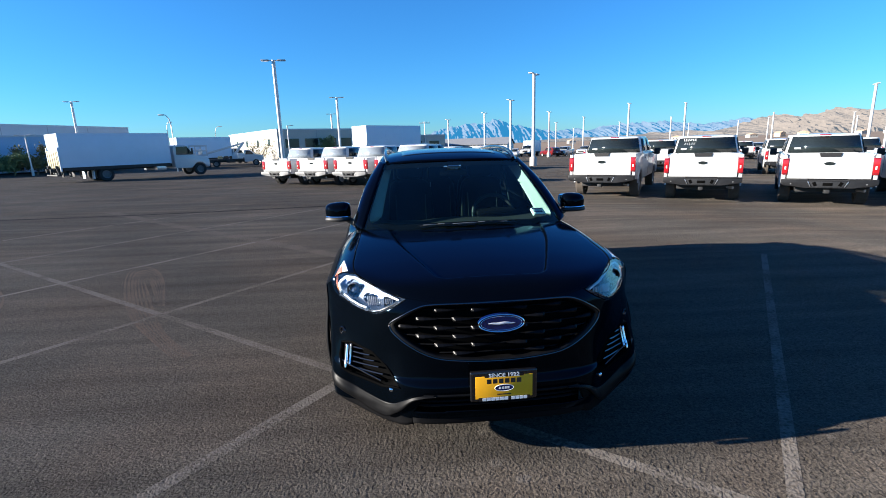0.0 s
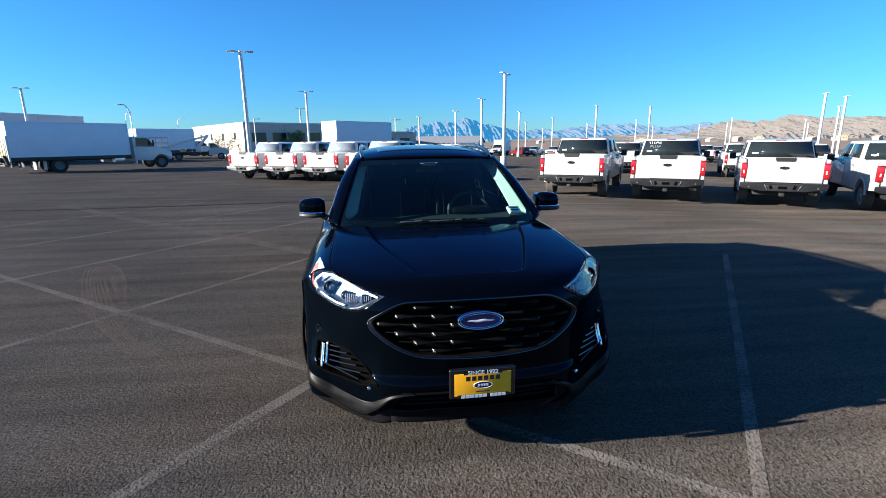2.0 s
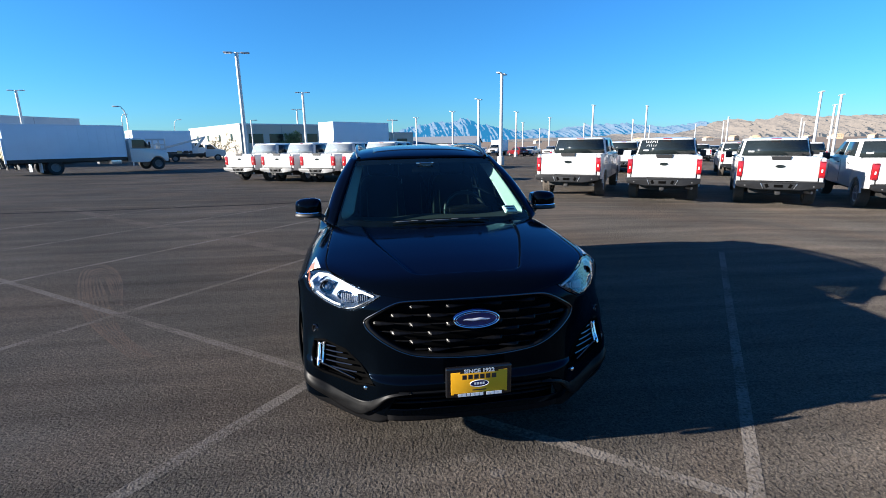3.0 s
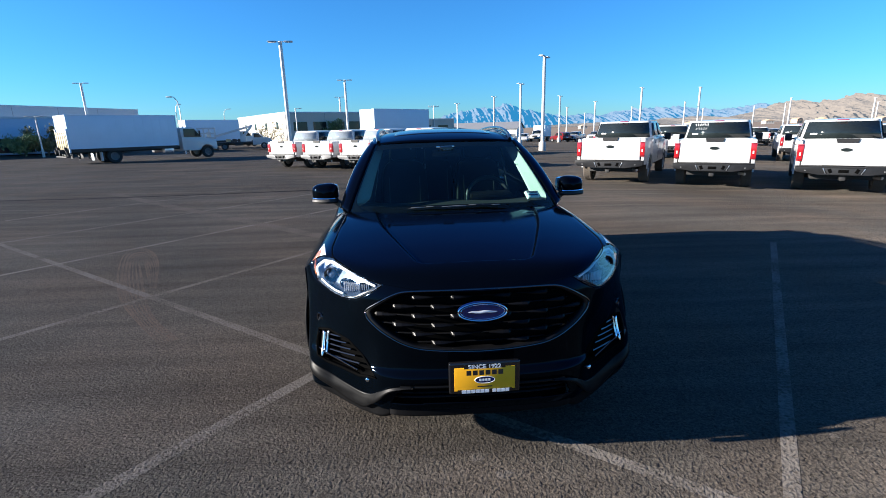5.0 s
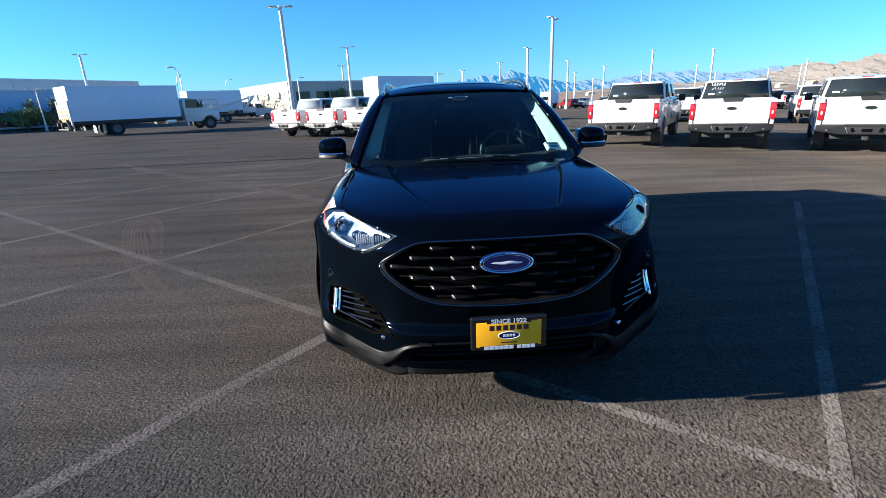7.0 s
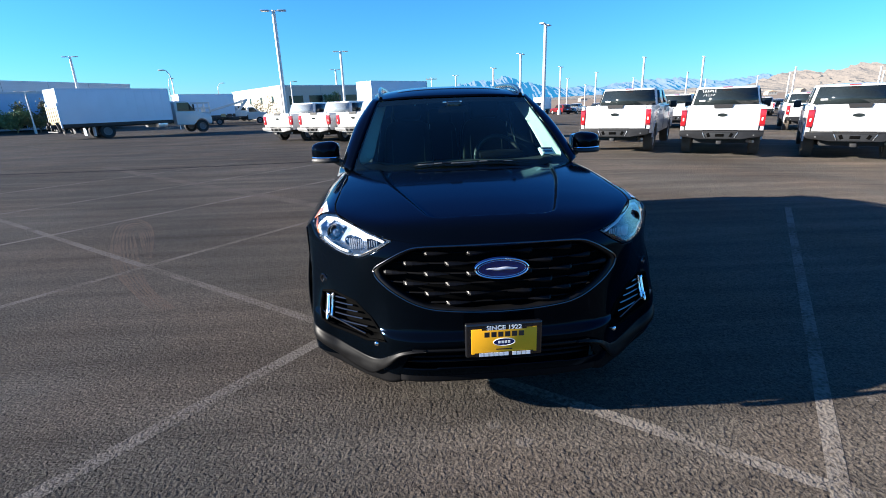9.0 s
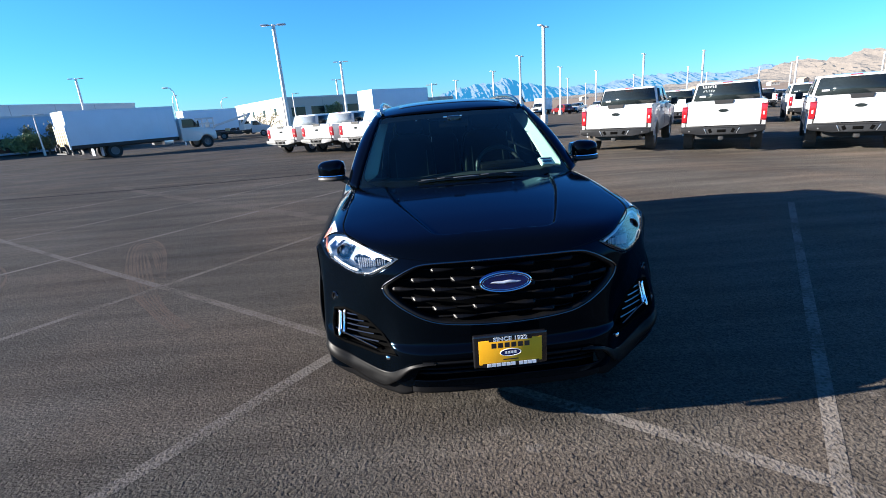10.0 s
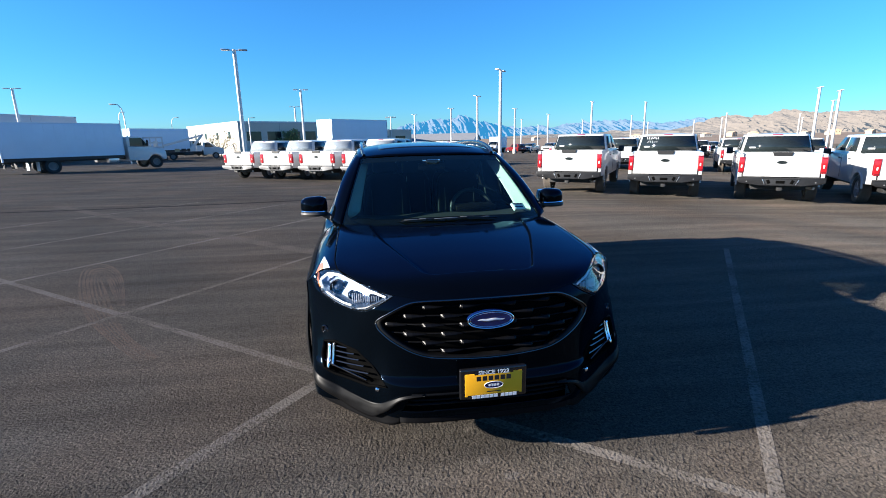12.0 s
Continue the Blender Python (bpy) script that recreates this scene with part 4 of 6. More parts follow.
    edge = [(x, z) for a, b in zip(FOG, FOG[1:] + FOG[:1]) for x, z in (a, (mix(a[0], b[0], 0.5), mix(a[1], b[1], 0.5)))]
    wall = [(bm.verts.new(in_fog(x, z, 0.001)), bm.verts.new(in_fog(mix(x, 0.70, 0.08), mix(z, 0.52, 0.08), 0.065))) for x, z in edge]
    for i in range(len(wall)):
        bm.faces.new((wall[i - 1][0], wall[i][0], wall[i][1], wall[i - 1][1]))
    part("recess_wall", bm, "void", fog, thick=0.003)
    for x0, x1, z0, z1 in ((0.786, 0.806, 0.482, 0.600), (0.812, 0.838, 0.455, 0.592)):
        def bulb(u, v, x0=x0, x1=x1, z0=z0, z1=z1):
            z = mix(z0, z1, v)
            x = mix(x0, x1, u) - 0.10 * (z - z0)
            return in_fog(x, z, 0.018 - 0.014 * math.sin(math.pi * u))
        part("clear_lamp", grid(fresh(), bulb, 6, 10, flip=s < 0), "reflector", fog, "clear upright lamp", thick=0.004)
    bm = fresh()
    tube(bm, [in_fog(x, z, 0.003) for x, z in edge], 0.0075, 6, True)
    part("rim", bm, "void", fog)
    blade = [(0.842, 0.500), (0.80, 0.487), (0.74, 0.475), (0.68, 0.463), (0.618, 0.452)]
    bm = fresh()
    tube(bm, [in_fog(x, z, 0.010) for x, z in blade], 0.0045, 8, rz=0.0055)
    part("chrome_strip", bm, "dark_chrome", fog, "dark chrome blade")
    bm = fresh()
    tube(bm, [in_fog(x, z, 0.010) for x, z in ((0.780, 0.600), (0.790, 0.545), (0.800, 0.488))], 0.0042, 8)
    part("chrome_strip", bm, "chrome", fog)
    # Chrome bead added to make the sun glint of the bumper corner.
    bm = fresh()
    lathe(bm, [(0.013 * math.sin(math.pi * k / 8) + 0.0001, -0.010 * math.cos(math.pi * k / 8)) for k in range(9)], in_fog(0.563, 0.428, 0.0), "y", 16, False)
    part("glint_bead", bm, "chrome", fog)
    for i in range(5):
        z = 0.480 + i * 0.026
        x0 = mix(0.605, 0.700, i / 4)
        bm = fresh()
        tube(bm, [in_fog(mix(x0, 0.776, j / 8), z + 0.010 * (1 - j / 8) ** 2 - 0.004, 0.024) for j in range(9)], 0.007, 6, rz=0.0045)
        part("louvre", bm, "gloss_black", fog)
    bm = fresh()
    x, z = 0.832, 0.655
    cone = [(0.026, -0.001), (0.024, -0.004), (0.017, -0.003), (0.015, 0.004)]
    lathe(bm, [(r, h) for r, h in cone], (0, 0, 0), "y", 20)
    lathe(bm, [(0.0005, 0.001), (0.010, -0.002), (0.014, 0.003), (0.0005, 0.004)], (0, 0, 0), "y", 16)
    bmesh.ops.transform(bm, matrix=Matrix.Translation(in_fog(x, z, -0.001)) @ Matrix.Rotation(radians(s * 42), 4, "Z"), verts=bm.verts)
    part("parking_sensor", bm, "dark_chrome", suv)

    # Grey skid trim along the lower corner, dark lip below.
    TRIM_TOP = [(0.34, 0.447), (0.40, 0.442), (0.46, 0.424), (0.51, 0.388), (0.55, 0.352), (0.60, 0.336), (0.68, 0.350), (0.75, 0.371), (0.83, 0.400), (0.93, 0.432)]
    TRIM_LOW = [(0.34, 0.437), (0.40, 0.426), (0.46, 0.398), (0.51, 0.345), (0.55, 0.300), (0.60, 0.258), (0.68, 0.264), (0.75, 0.290), (0.83, 0.330), (0.93, 0.375)]

    def skirt(u, v, s=s):
        x = mix(0.34, 0.93, u)
        z = mix(smooth_curve(TRIM_LOW, x), smooth_curve(TRIM_TOP, x), v)
        return s * x, face_y(x, max(z, 0.30)) - 0.014 - 0.010 * math.sin(math.pi * min(1, v * 1.1)) + 0.030 * (v - 0.5) * step(0.44, 0.56, x), z
    part("skid_trim", grid(fresh(), skirt, 44, 8, flip=s < 0), "skid", suv, "satin grey skid trim", thick=0.012)

    def lip(u, v, s=s):
        x = mix(0.455, 0.932, u)
        low = smooth_curve([(0.33, 0.262), (0.43, 0.252), (0.50, 0.226), (0.56, 0.212), (0.62, 0.208), (0.75, 0.228), (0.93, 0.285)], x)
        z = mix(low, smooth_curve(TRIM_LOW, max(x, 0.34)) + 0.004, v)
        return s * x, face_y(x, max(z, 0.29)) + 0.012 - 0.010 * v, z
    part("lower_lip", grid(fresh(), lip, 40, 8, flip=s < 0), "cladding", suv, "matt dark lower lip", thick=0.01)
bm = fresh()
tube(bm, [(x, face_y(x, 0.442) - 0.012, 0.442) for x in [mix(-0.40, 0.40, i / 20) for i in range(21)]], 0.005, 6, rz=0.006)
part("trim_strip", bm, "skid", suv)
# Another near-black sheet for the shade behind the lower slats.
bm = fresh()
grid(bm, lambda u, v: (mix(-0.45, 0.45, u), face_y(mix(-0.45, 0.45, u), 0.40) + 0.09, mix(0.25, 0.46, v)), 12, 4)
low = part("lower_grille", bm, "void", suv, thick=0.004)
for i in range(4):
    bm = fresh()
    z = 0.35 + i * 0.026
    tube(bm, [(x, face_y(x, z) + 0.05, z) for x in [mix(-0.43, 0.43, j / 20) for j in range(21)]], 0.009, 6, rz=0.006)
    part("slat", bm, "grille_black", low)
bm = fresh()
grid(bm, lambda u, v: (mix(-0.46, 0.46, u), face_y(mix(-0.46, 0.46, u), 0.29) + 0.002, mix(0.255, 0.292, v)), 24, 5)
part("centre_lip", bm, "cladding", suv, thick=0.012)

# Number plate in a black dealer frame, the lettering of names as plain bars.
plate = part("plate_frame", box(fresh(), (0, -0.080, 0.494), (0.338, 0.026, 0.160), 0.010, None, 3), "gloss_black", suv, "yellow dealer plate in a black frame")
part("plate", box(fresh(), (0, -0.0945, 0.491), (0.287, 0.004, 0.118), 0.001), "plate_yellow", plate)
part("plate_notch", box(fresh(), (0, -0.0965, 0.552), (0.196, 0.003, 0.014), 0.003), "gloss_black", plate)
part("plate_notch", box(fresh(), (0, -0.0965, 0.428), (0.26, 0.003, 0.020), 0.003), "gloss_black", plate)


def lettering(text, size, where, mat, parent, wide=1.0):
    cu = bpy.data.curves.new("lettering", "FONT")
    cu.body, cu.size, cu.extrude, cu.align_x, cu.align_y, cu.offset = text, size, 0.0006, "CENTER", "CENTER", 0.0006
    tmp = bpy.data.objects.new("lettering", cu)
    scene.collection.objects.link(tmp)
    me = bpy.data.meshes.new_from_object(tmp)
    bpy.data.objects.remove(tmp)
    me.materials.append(M[mat])
    ob = new("lettering", me)
    ob.parent = parent
    ob.matrix_basis = Matrix.Translation(where) @ Matrix.Rotation(radians(90), 4, "X") @ Matrix.Diagonal((wide, 1, 1, 1))
    return ob


def bars(n, width, height, where, mat, parent, gap=0.25):
    """Plain bars in place of a name."""
    w = width / n
    for i in range(n):
        bm = box(fresh(), (where[0] - width / 2 + (i + 0.5) * w, where[1], where[2]), (w * (1 - gap), 0.0015, height), 0.0)
        part("bar", bm, mat, parent, smooth=False)


lettering("SINCE 1922", 0.027, (0, -0.0985, 0.5545), "white_print", plate, 1.15)
bars(6, 0.180, 0.024, (0, -0.0972, 0.5235), "black_print", plate, 0.24)
bars(6, 0.132, 0.016, (-0.045, -0.0988, 0.4285), "white_print", plate, 0.14)
bars(4, 0.082, 0.016, (0.076, -0.0988, 0.4285), "white_print", plate, 0.14)
bars(1, 0.07, 0.005, (0, -0.0970, 0.4515), "black_print", plate, 0)
part("plate_oval", oval(fresh(), 0, 0.486, 0.047, 0.0175, -0.094, -0.0975, 28), "emblem_blue", plate)
bm = fresh()
tube(bm, [(0.047 * math.cos(2 * math.pi * k / 32), -0.0975, 0.486 + 0.0175 * math.sin(2 * math.pi * k / 32)) for k in range(32)], 0.0016, 6, True)
part("plate_oval_rim", bm, "white_print", plate)
bars(4, 0.056, 0.011, (0, -0.0985, 0.486), "white_print", plate, 0.3)

# Door mirrors.
for s in (-1, 1):
    def shell(u, v, s=s):
        a, b = 2 * math.pi * u, math.pi * (v - 0.5)
        c, d = math.cos(a), math.sin(a)
        e = 0.62
        px = math.copysign(abs(c) ** e, c) * math.cos(b) ** 0.7
        pz = math.copysign(abs(d) ** e, d) * math.cos(b) ** 0.7
        x = 0.985 + 0.105 * px
        z = 1.165 + (0.074 - 0.008 * px) * pz
        y = 1.70 + 0.085 * math.sin(b) + 0.02 * px
        return s * x, y, z
    mirror = part("door_mirror", grid(fresh(), shell, 32, 18, closed=True, flip=s < 0), "navy", suv, "dark navy door mirror with a chrome strip")
    bm = fresh()
    ring = []
    for i in range(13):
        a = mix(-1.45, 1.2, i / 12)
        ring.append((s * (0.985 + 0.102 * math.sin(a)), 1.70 - 0.088 * math.cos(a) ** 0.7 + 0.02 * math.sin(a) - 0.002, 1.128))
    tube(bm, ring, 0.004, 6, rz=0.0055)
    part("chrome_strip", bm, "chrome", mirror)
    bm = fresh()
    ring = [(x, y, z - 0.022) for x, y, z in ring]
    tube(bm, ring, 0.010, 6, rz=0.016)
    part("lower_shell", bm, "black_plastic", mirror)
    bm = fresh()
    tube(bm, [(s * 0.83, 1.60, 1.06), (s * 0.87, 1.64, 1.085), (s * 0.92, 1.69, 1.105)], 0.022, 8, rz=0.028)
    part("stalk", bm, "black_plastic", mirror)
    bm = fresh()
    box(bm, (s * 0.985, 1.782, 1.165), (0.18, 0.006, 0.115), 0.03)
    part("mirror_glass", bm, "chrome", mirror)

# Wipers.
for xa, xb, off in ((-0.34, 0.02, 0.012), (-0.06, 0.34, 0.016)):
    bm = fresh()
    pts = [shield(0.5 + mix(xa, xb, i / 10) / 1.53, 0.030 + off * math.sin(math.pi * i / 10)) + Vector((0, -0.010, 0.008)) for i in range(11)]
    tube(bm, pts, 0.0032, 6)
    arm = part("wiper", bm, "black_plastic", suv)
    for k in (2, 5, 8):
        part("wiper_clip", box(fresh(), pts[k] + Vector((0, -0.004, 0.004)), (0.10, 0.006, 0.005), 0.001), "rim_steel", arm)
    bm = fresh()
    tube(bm, [pts[10] + Vector((0.03, 0.0, 0.0)), pts[6] + Vector((0, -0.008, 0.004)), pts[5] + Vector((0, -0.005, 0.004))], 0.0042, 6)
    part("wiper_arm", bm, "gloss_black", arm)

# Cabin: dashboard, wheel, seats, mirror, sticker.
bm = fresh()
grid(bm, lambda u, v: ((2 * u - 1) * 0.74, mix(cowl_y((2 * u - 1) * 0.74) + 0.10, 1.98, v), 1.055 + 0.012 * math.cos((2 * u - 1) * 6) * v - 0.24 * max(0, v - 0.72) ** 1.5), 30, 16)
part("dashboard", bm, "cabin_black", suv, thick=0.03)
bm = fresh()
box(bm, (0.36, 1.90, 1.075), (0.36, 0.2, 0.06), 0.028)
part("instrument_hood", bm, "leather", suv)
bm = fresh()
tilt = Matrix.Translation((0.37, 2.05, 1.035)) @ Matrix.Rotation(radians(-25), 4, "X")
pts = [tilt @ Vector((0.185 * math.cos(2 * math.pi * k / 40), 0, 0.185 * math.sin(2 * math.pi * k / 40))) for k in range(40)]
tube(bm, pts, 0.018, 10, True)
for a in (0.2, math.pi - 0.2, -math.pi / 2):
    tube(bm, [tilt @ Vector((0, 0, 0)), tilt @ Vector((0.18 * math.cos(a), 0, 0.18 * math.sin(a)))], 0.014, 6)
lathe(bm, [(0.001, -0.03), (0.06, -0.02), (0.065, 0.02), (0.001, 0.03)], tilt @ Vector((0, 0, 0)), "y", 20)
part("steering_wheel", bm, "wheel_rim_leather", suv)


def cushion(bm, c, size, lean, e=0.45, waist=0.0):
    """A stuffed, rounded block."""
    def pt(u, v):
        a, b = 2 * math.pi * u, math.pi * (v - 0.5)
        ca, sa, cb, sb = math.cos(a), math.sin(a), math.cos(b), math.sin(b)
        f = lambda q, p: math.copysign(abs(q) ** p, q)
        p = Vector((f(ca, e) * cb ** 0.4 * size[0] / 2, f(sa, 0.8) * cb ** 0.5 * size[1] / 2, f(sb, e) * size[2] / 2))
        p.x *= 1 - waist * (0.5 + p.z / size[2])
        p.y -= 0.045 * (abs(p.x) / (size[0] / 2)) ** 3 * (1 if p.y < 0 else 0)
        return lean @ (Vector(c) + p)
    grid(bm, pt, 36, 16, closed=True)


def seat(x, y, w=0.5, tall=0.62, rear=False):
    lean = Matrix.Translation((x, y, 0.72)) @ Matrix.Rotation(radians(-16), 4, "X")
    bm = fresh()
    cushion(bm, (0, 0, 0.28), (w, 0.17, tall + 0.08), lean, 0.4, 0.14)
    box(bm, (x, y - 0.24, 0.66), (w, 0.5, 0.16), 0.05, None, 3)
    st = part("rear_seat" if rear else "seat", bm, "leather", suv, "black leather seat")
    bm = fresh()
    cushion(bm, (0, -0.01, tall + 0.105), (0.27, 0.12, 0.20), lean, 0.5)
    part("headrest", bm, "leather", st)
    bm = fresh()
    for t in (-0.06, 0.06):
        tube(bm, [lean @ Vector((t, 0, tall - 0.02)), lean @ Vector((t, 0.01, tall + 0.04))], 0.006, 6)
    part("headrest_post", bm, "chrome", st)
    # Thin paler strips added for the highlights along the seat edges.
    bm = fresh()
    for t in (-1, 1):
        tube(bm, [lean @ Vector((t * w * 0.30, -0.098, z)) for z in (0.05, 0.25, 0.45)], 0.004, 6)
    part("seat_edge_glint", bm, "wheel_rim_leather", st)
    part("belt_guide", box(fresh(), lean @ Vector((w * 0.42, -0.05, tall - 0.06)), (0.008, 0.02, 0.05), 0.003), "clear_lamp", st)


for x in (-0.37, 0.37):
    seat(x, 2.62)
for x in (-0.42, 0.0, 0.42):
    seat(x, 3.55, 0.42, 0.52, True)
bm = fresh()
box(bm, (0, 2.35, 0.62), (0.22, 0.8, 0.28), 0.04)
box(bm, (0, 2.3, 0.42), (1.6, 3.0, 0.06), 0.02)
part("console", bm, "cabin_black", suv)
bm = fresh()
box(bm, (0.0, 1.98, 1.435), (0.24, 0.03, 0.062), 0.014, Matrix.Rotation(radians(12), 4, "X"))
box(bm, (0.0, 1.93, 1.47), (0.11, 0.08, 0.05), 0.015)
part("rear_view_mirror", bm, "gloss_black", suv)
# Chrome specks added for the bright glints round the mirror.
for x, z, w in ((-0.075, 1.487, 0.03), (0.0, 1.462, 0.07), (0.05, 1.49, 0.018)):
    part("mirror_glint", box(fresh(), (x, 1.885, z), (w, 0.006, 0.012), 0.002), "chrome", suv)
for x, z in ((-0.30, 1.478), (-0.20, 1.482)):
    part("map_light", box(fresh(), (x, 2.16, z), (0.016, 0.02, 0.022), 0.004), "white_guide", suv)
for s in (-1, 1):
    bm = fresh()
    grid(bm, lambda u, v: (s * (mix(0.70, 0.60, v) - 0.012 * math.sin(math.pi * v)), 2.60 + 0.048 * (u - 0.5) + 0.05 * v, mix(0.86, 1.44, v)), 2, 12)
    part("seat_belt", bm, "rim_steel", suv, "grey seat belt", thick=0.002)
bm = fresh()
grid(bm, lambda u, v: shield(0.5 + mix(0.365, 0.445, u), mix(0.105, 0.19, v)) + Vector((0, 0.003, -0.004)), 6, 4)
stk = part("window_sticker", bm, "white_print", suv, "white window sticker with dark print", thick=0.001)
for v0, u0, u1 in ((0.165, 0.375, 0.435), (0.13, 0.38, 0.432)):
    bm = fresh()
    grid(bm, lambda u, v: shield(0.5 + mix(u0, u1, u), v0 + v * 0.018) + Vector((0, 0.0015, -0.002)), 6, 1)
    part("bar", bm, "emblem_blue", stk, thick=0.0005)


# ---- Parked pickups ----
def pickup(label, at, paint="white_paint", L=5.9, W=2.03, H=1.91, bumper="bumper_grey", tyre="tyre_dusty", group="parked pickups", lamp_in=0.862, glass_mat="window_dark"):
    """A crew-cab pickup, tail at the origin, heading +y. Built on a 5.9 x 2.03 x 1.96 m plan and scaled."""
    root = thing("pickup_truck", label, "pickup truck", group, at=at @ Matrix.Diagonal((W / 2.03, L / 5.9, H / 1.96, 1)))
    h, ax0, ax1, r = 1.0, 1.17, 4.85, 0.40
    # cab and nose, cut round the front wheel
    bm = fresh()
    prof = [(1.78, 0.52)] + [(y, z) for y, z in arc(ax1, 0.42, 0.47, 168, 12, 12)] + [(5.75, 0.50), (5.86, 0.62), (5.86, 1.05), (5.72, 1.24), (5.2, 1.32), (4.45, 1.36), (4.35, 1.38), (1.78, 1.38)]
    slab(bm, prof, "x", -h + 0.005, h - 0.005, 0.045)
    body = part("body", bm, paint, root)
    bm = fresh()

    def cab(u, v):
        # ring of the greenhouse from belt to roof
        yb0, yb1, yt0, yt1 = 1.80, 4.42, 1.98, 3.62
        c, d = math.cos(2 * math.pi * u), math.sin(2 * math.pi * u)
        e = 0.22
        px, py = math.copysign(abs(c) ** e, c), math.copysign(abs(d) ** e, d)
        w = mix(0.955, 0.825, v)
        y0, y1 = mix(yb0, yt0, v), mix(yb1, yt1, v)
        return px * w, (y0 + y1) / 2 + py * (y1 - y0) / 2, mix(1.36, 1.93, v)
    grid(bm, cab, 64, 5, closed=True)

    def top(u, v):
        p = Vector(cab(u, 1.0))
        c = Vector((0, 2.8, 1.965))
        q = p.lerp(c, v)
        q.z = 1.93 + 0.035 * math.sin(v * math.pi / 2)
        return q
    grid(bm, top, 64, 4, closed=True)
    bmesh.ops.remove_doubles(bm, verts=bm.verts, dist=0.002)
    part("cab", bm, paint, root)

    def face(nm, a, b, c, d, mat="window_dark", parent=root, n=1):
        bm = fresh()
        a, b, c, d = Vector(a), Vector(b), Vector(c), Vector(d)
        grid(bm, lambda u, v: a.lerp(b, u).lerp(d.lerp(c, u), v), 2, 2)
        return part(nm, bm, mat, parent, thick=0.012)
    face("rear_window", (0.865, 1.800, 1.40), (-0.865, 1.800, 1.40), (-0.765, 1.958, 1.875), (0.765, 1.958, 1.875), glass_mat)
    face("windshield", (-0.86, 4.40, 1.40), (0.86, 4.40, 1.40), (0.76, 3.66, 1.89), (-0.76, 3.66, 1.89))
    for s in (-1, 1):
        for ya, yb, yc, yd in ((1.98, 2.95, 2.95, 2.12), (3.05, 4.12, 3.56, 3.05)):
            q = [(s * 0.942, ya, 1.44), (s * 0.942, yb, 1.44), (s * 0.848, yc, 1.86), (s * 0.848, yd, 1.86)]
            face("side_window", *(q if s > 0 else q[1::-1] + q[:1:-1]))
        # bed side with its own wheel arch
        bm = fresh()
        prof = [(0.03, 0.62), (0.60, 0.58)] + [(y, z) for y, z in arc(ax0, 0.42, 0.47, 158, 22, 12)] + [(1.76, 0.56), (1.76, 1.40), (0.03, 1.40)]
        slab(bm, prof, "x", *sorted((s * 0.90, s * (h - 0.005))), 0.03)
        part("bed_side", bm, paint, root)
        bm = fresh()
        lathe(bm, [(0.455, -0.02), (0.50, -0.02), (0.50, 0.02), (0.455, 0.02)], (s * 0.995, ax0, 0.42), "x", 32)
        bmesh.ops.bisect_plane(bm, geom=bm.verts[:] + bm.edges[:] + bm.faces[:], plane_co=(0, 0, 0.45), plane_no=(0, 0, -1), clear_outer=True)
        part("arch_lip", bm, paint, root)
        bm = fresh()
        slab(bm, [(s * 0.998, 0.87), (s * 0.998, 1.31), (s * lamp_in, 1.31), (s * (lamp_in + 0.013), 0.87)][::s], "y", -0.016, 0.10, 0.008)
        lamp = part("tail_lamp", bm, "red_lamp", root, "red tail lamp")
        bm = fresh()
        box(bm, (s * 0.93, -0.018, 1.05), (0.035, 0.008, 0.085), 0.004)
        part("reverse_lamp", bm, "clear_lamp", lamp)
        for z in (1.285, 0.90):
            part("lamp_band", box(fresh(), (s * 0.932, -0.018, z), (0.105, 0.008, 0.022), 0.003), "red_paint", lamp)
        bm = fresh()
        box(bm, (s * 1.16, 4.02, 1.38), (0.20, 0.10, 0.23), 0.035)
        tube(bm, [(s * 0.95, 4.10, 1.34), (s * 1.08, 4.05, 1.33)], 0.03, 6)
        part("door_mirror", bm, "black_plastic", root)
        for yy in (2.15, 3.2):
            bm = fresh()
            box(bm, (s * 1.005, yy, 1.22), (0.02, 0.2, 0.03), 0.006)
            part("door_handle", bm, "black_plastic", root)
        for yy in (2.98, 4.28):
            bm = fresh()
            box(bm, (s * 0.997, yy, 0.97), (0.004, 0.012, 0.72), 0)
            part("door_gap", bm, "void", root)
        bm = fresh()
        box(bm, (s * 0.80, 5.83, 1.0), (0.34, 0.10, 0.24), 0.03)
        part("head_lamp", bm, "clear_lamp", root)
        for yy in (ax0, ax1):
            wheel(root, s * 0.86, yy, r * 0.98, r * 0.98, 0.27, s, tyre, "rim_silver", 6, 0.62)
    gate = fresh()
    slab(gate, [(-0.87, 0.76), (0.87, 0.76), (0.86, 1.40), (0.82, 1.43), (-0.82, 1.43), (-0.86, 1.40)], "y", 0.0, 0.075, 0.018)
    gate = part("tailgate", gate, paint, root)
    bm = fresh()
    slab(bm, [(-0.205, 1.345), (0.205, 1.345), (0.235, 1.446), (-0.235, 1.446)], "y", -0.024, 0.09)
    part("tailgate_handle", bm, "black_plastic", gate)
    part("emblem", oval(fresh(), 0, 1.165, 0.115, 0.045, 0.0, -0.014, 24), "window_dark", gate, "dark oval emblem")
    bm = fresh()
    tube(bm, [(mix(-0.78, 0.78, i / 12), -0.001, 1.335 + 0.02 * math.sin(math.pi * i / 12)) for i in range(13)], 0.006, 6)
    part("gate_crease", bm, paint, gate)
    # step bumper with a dropped middle
    bm = fresh()
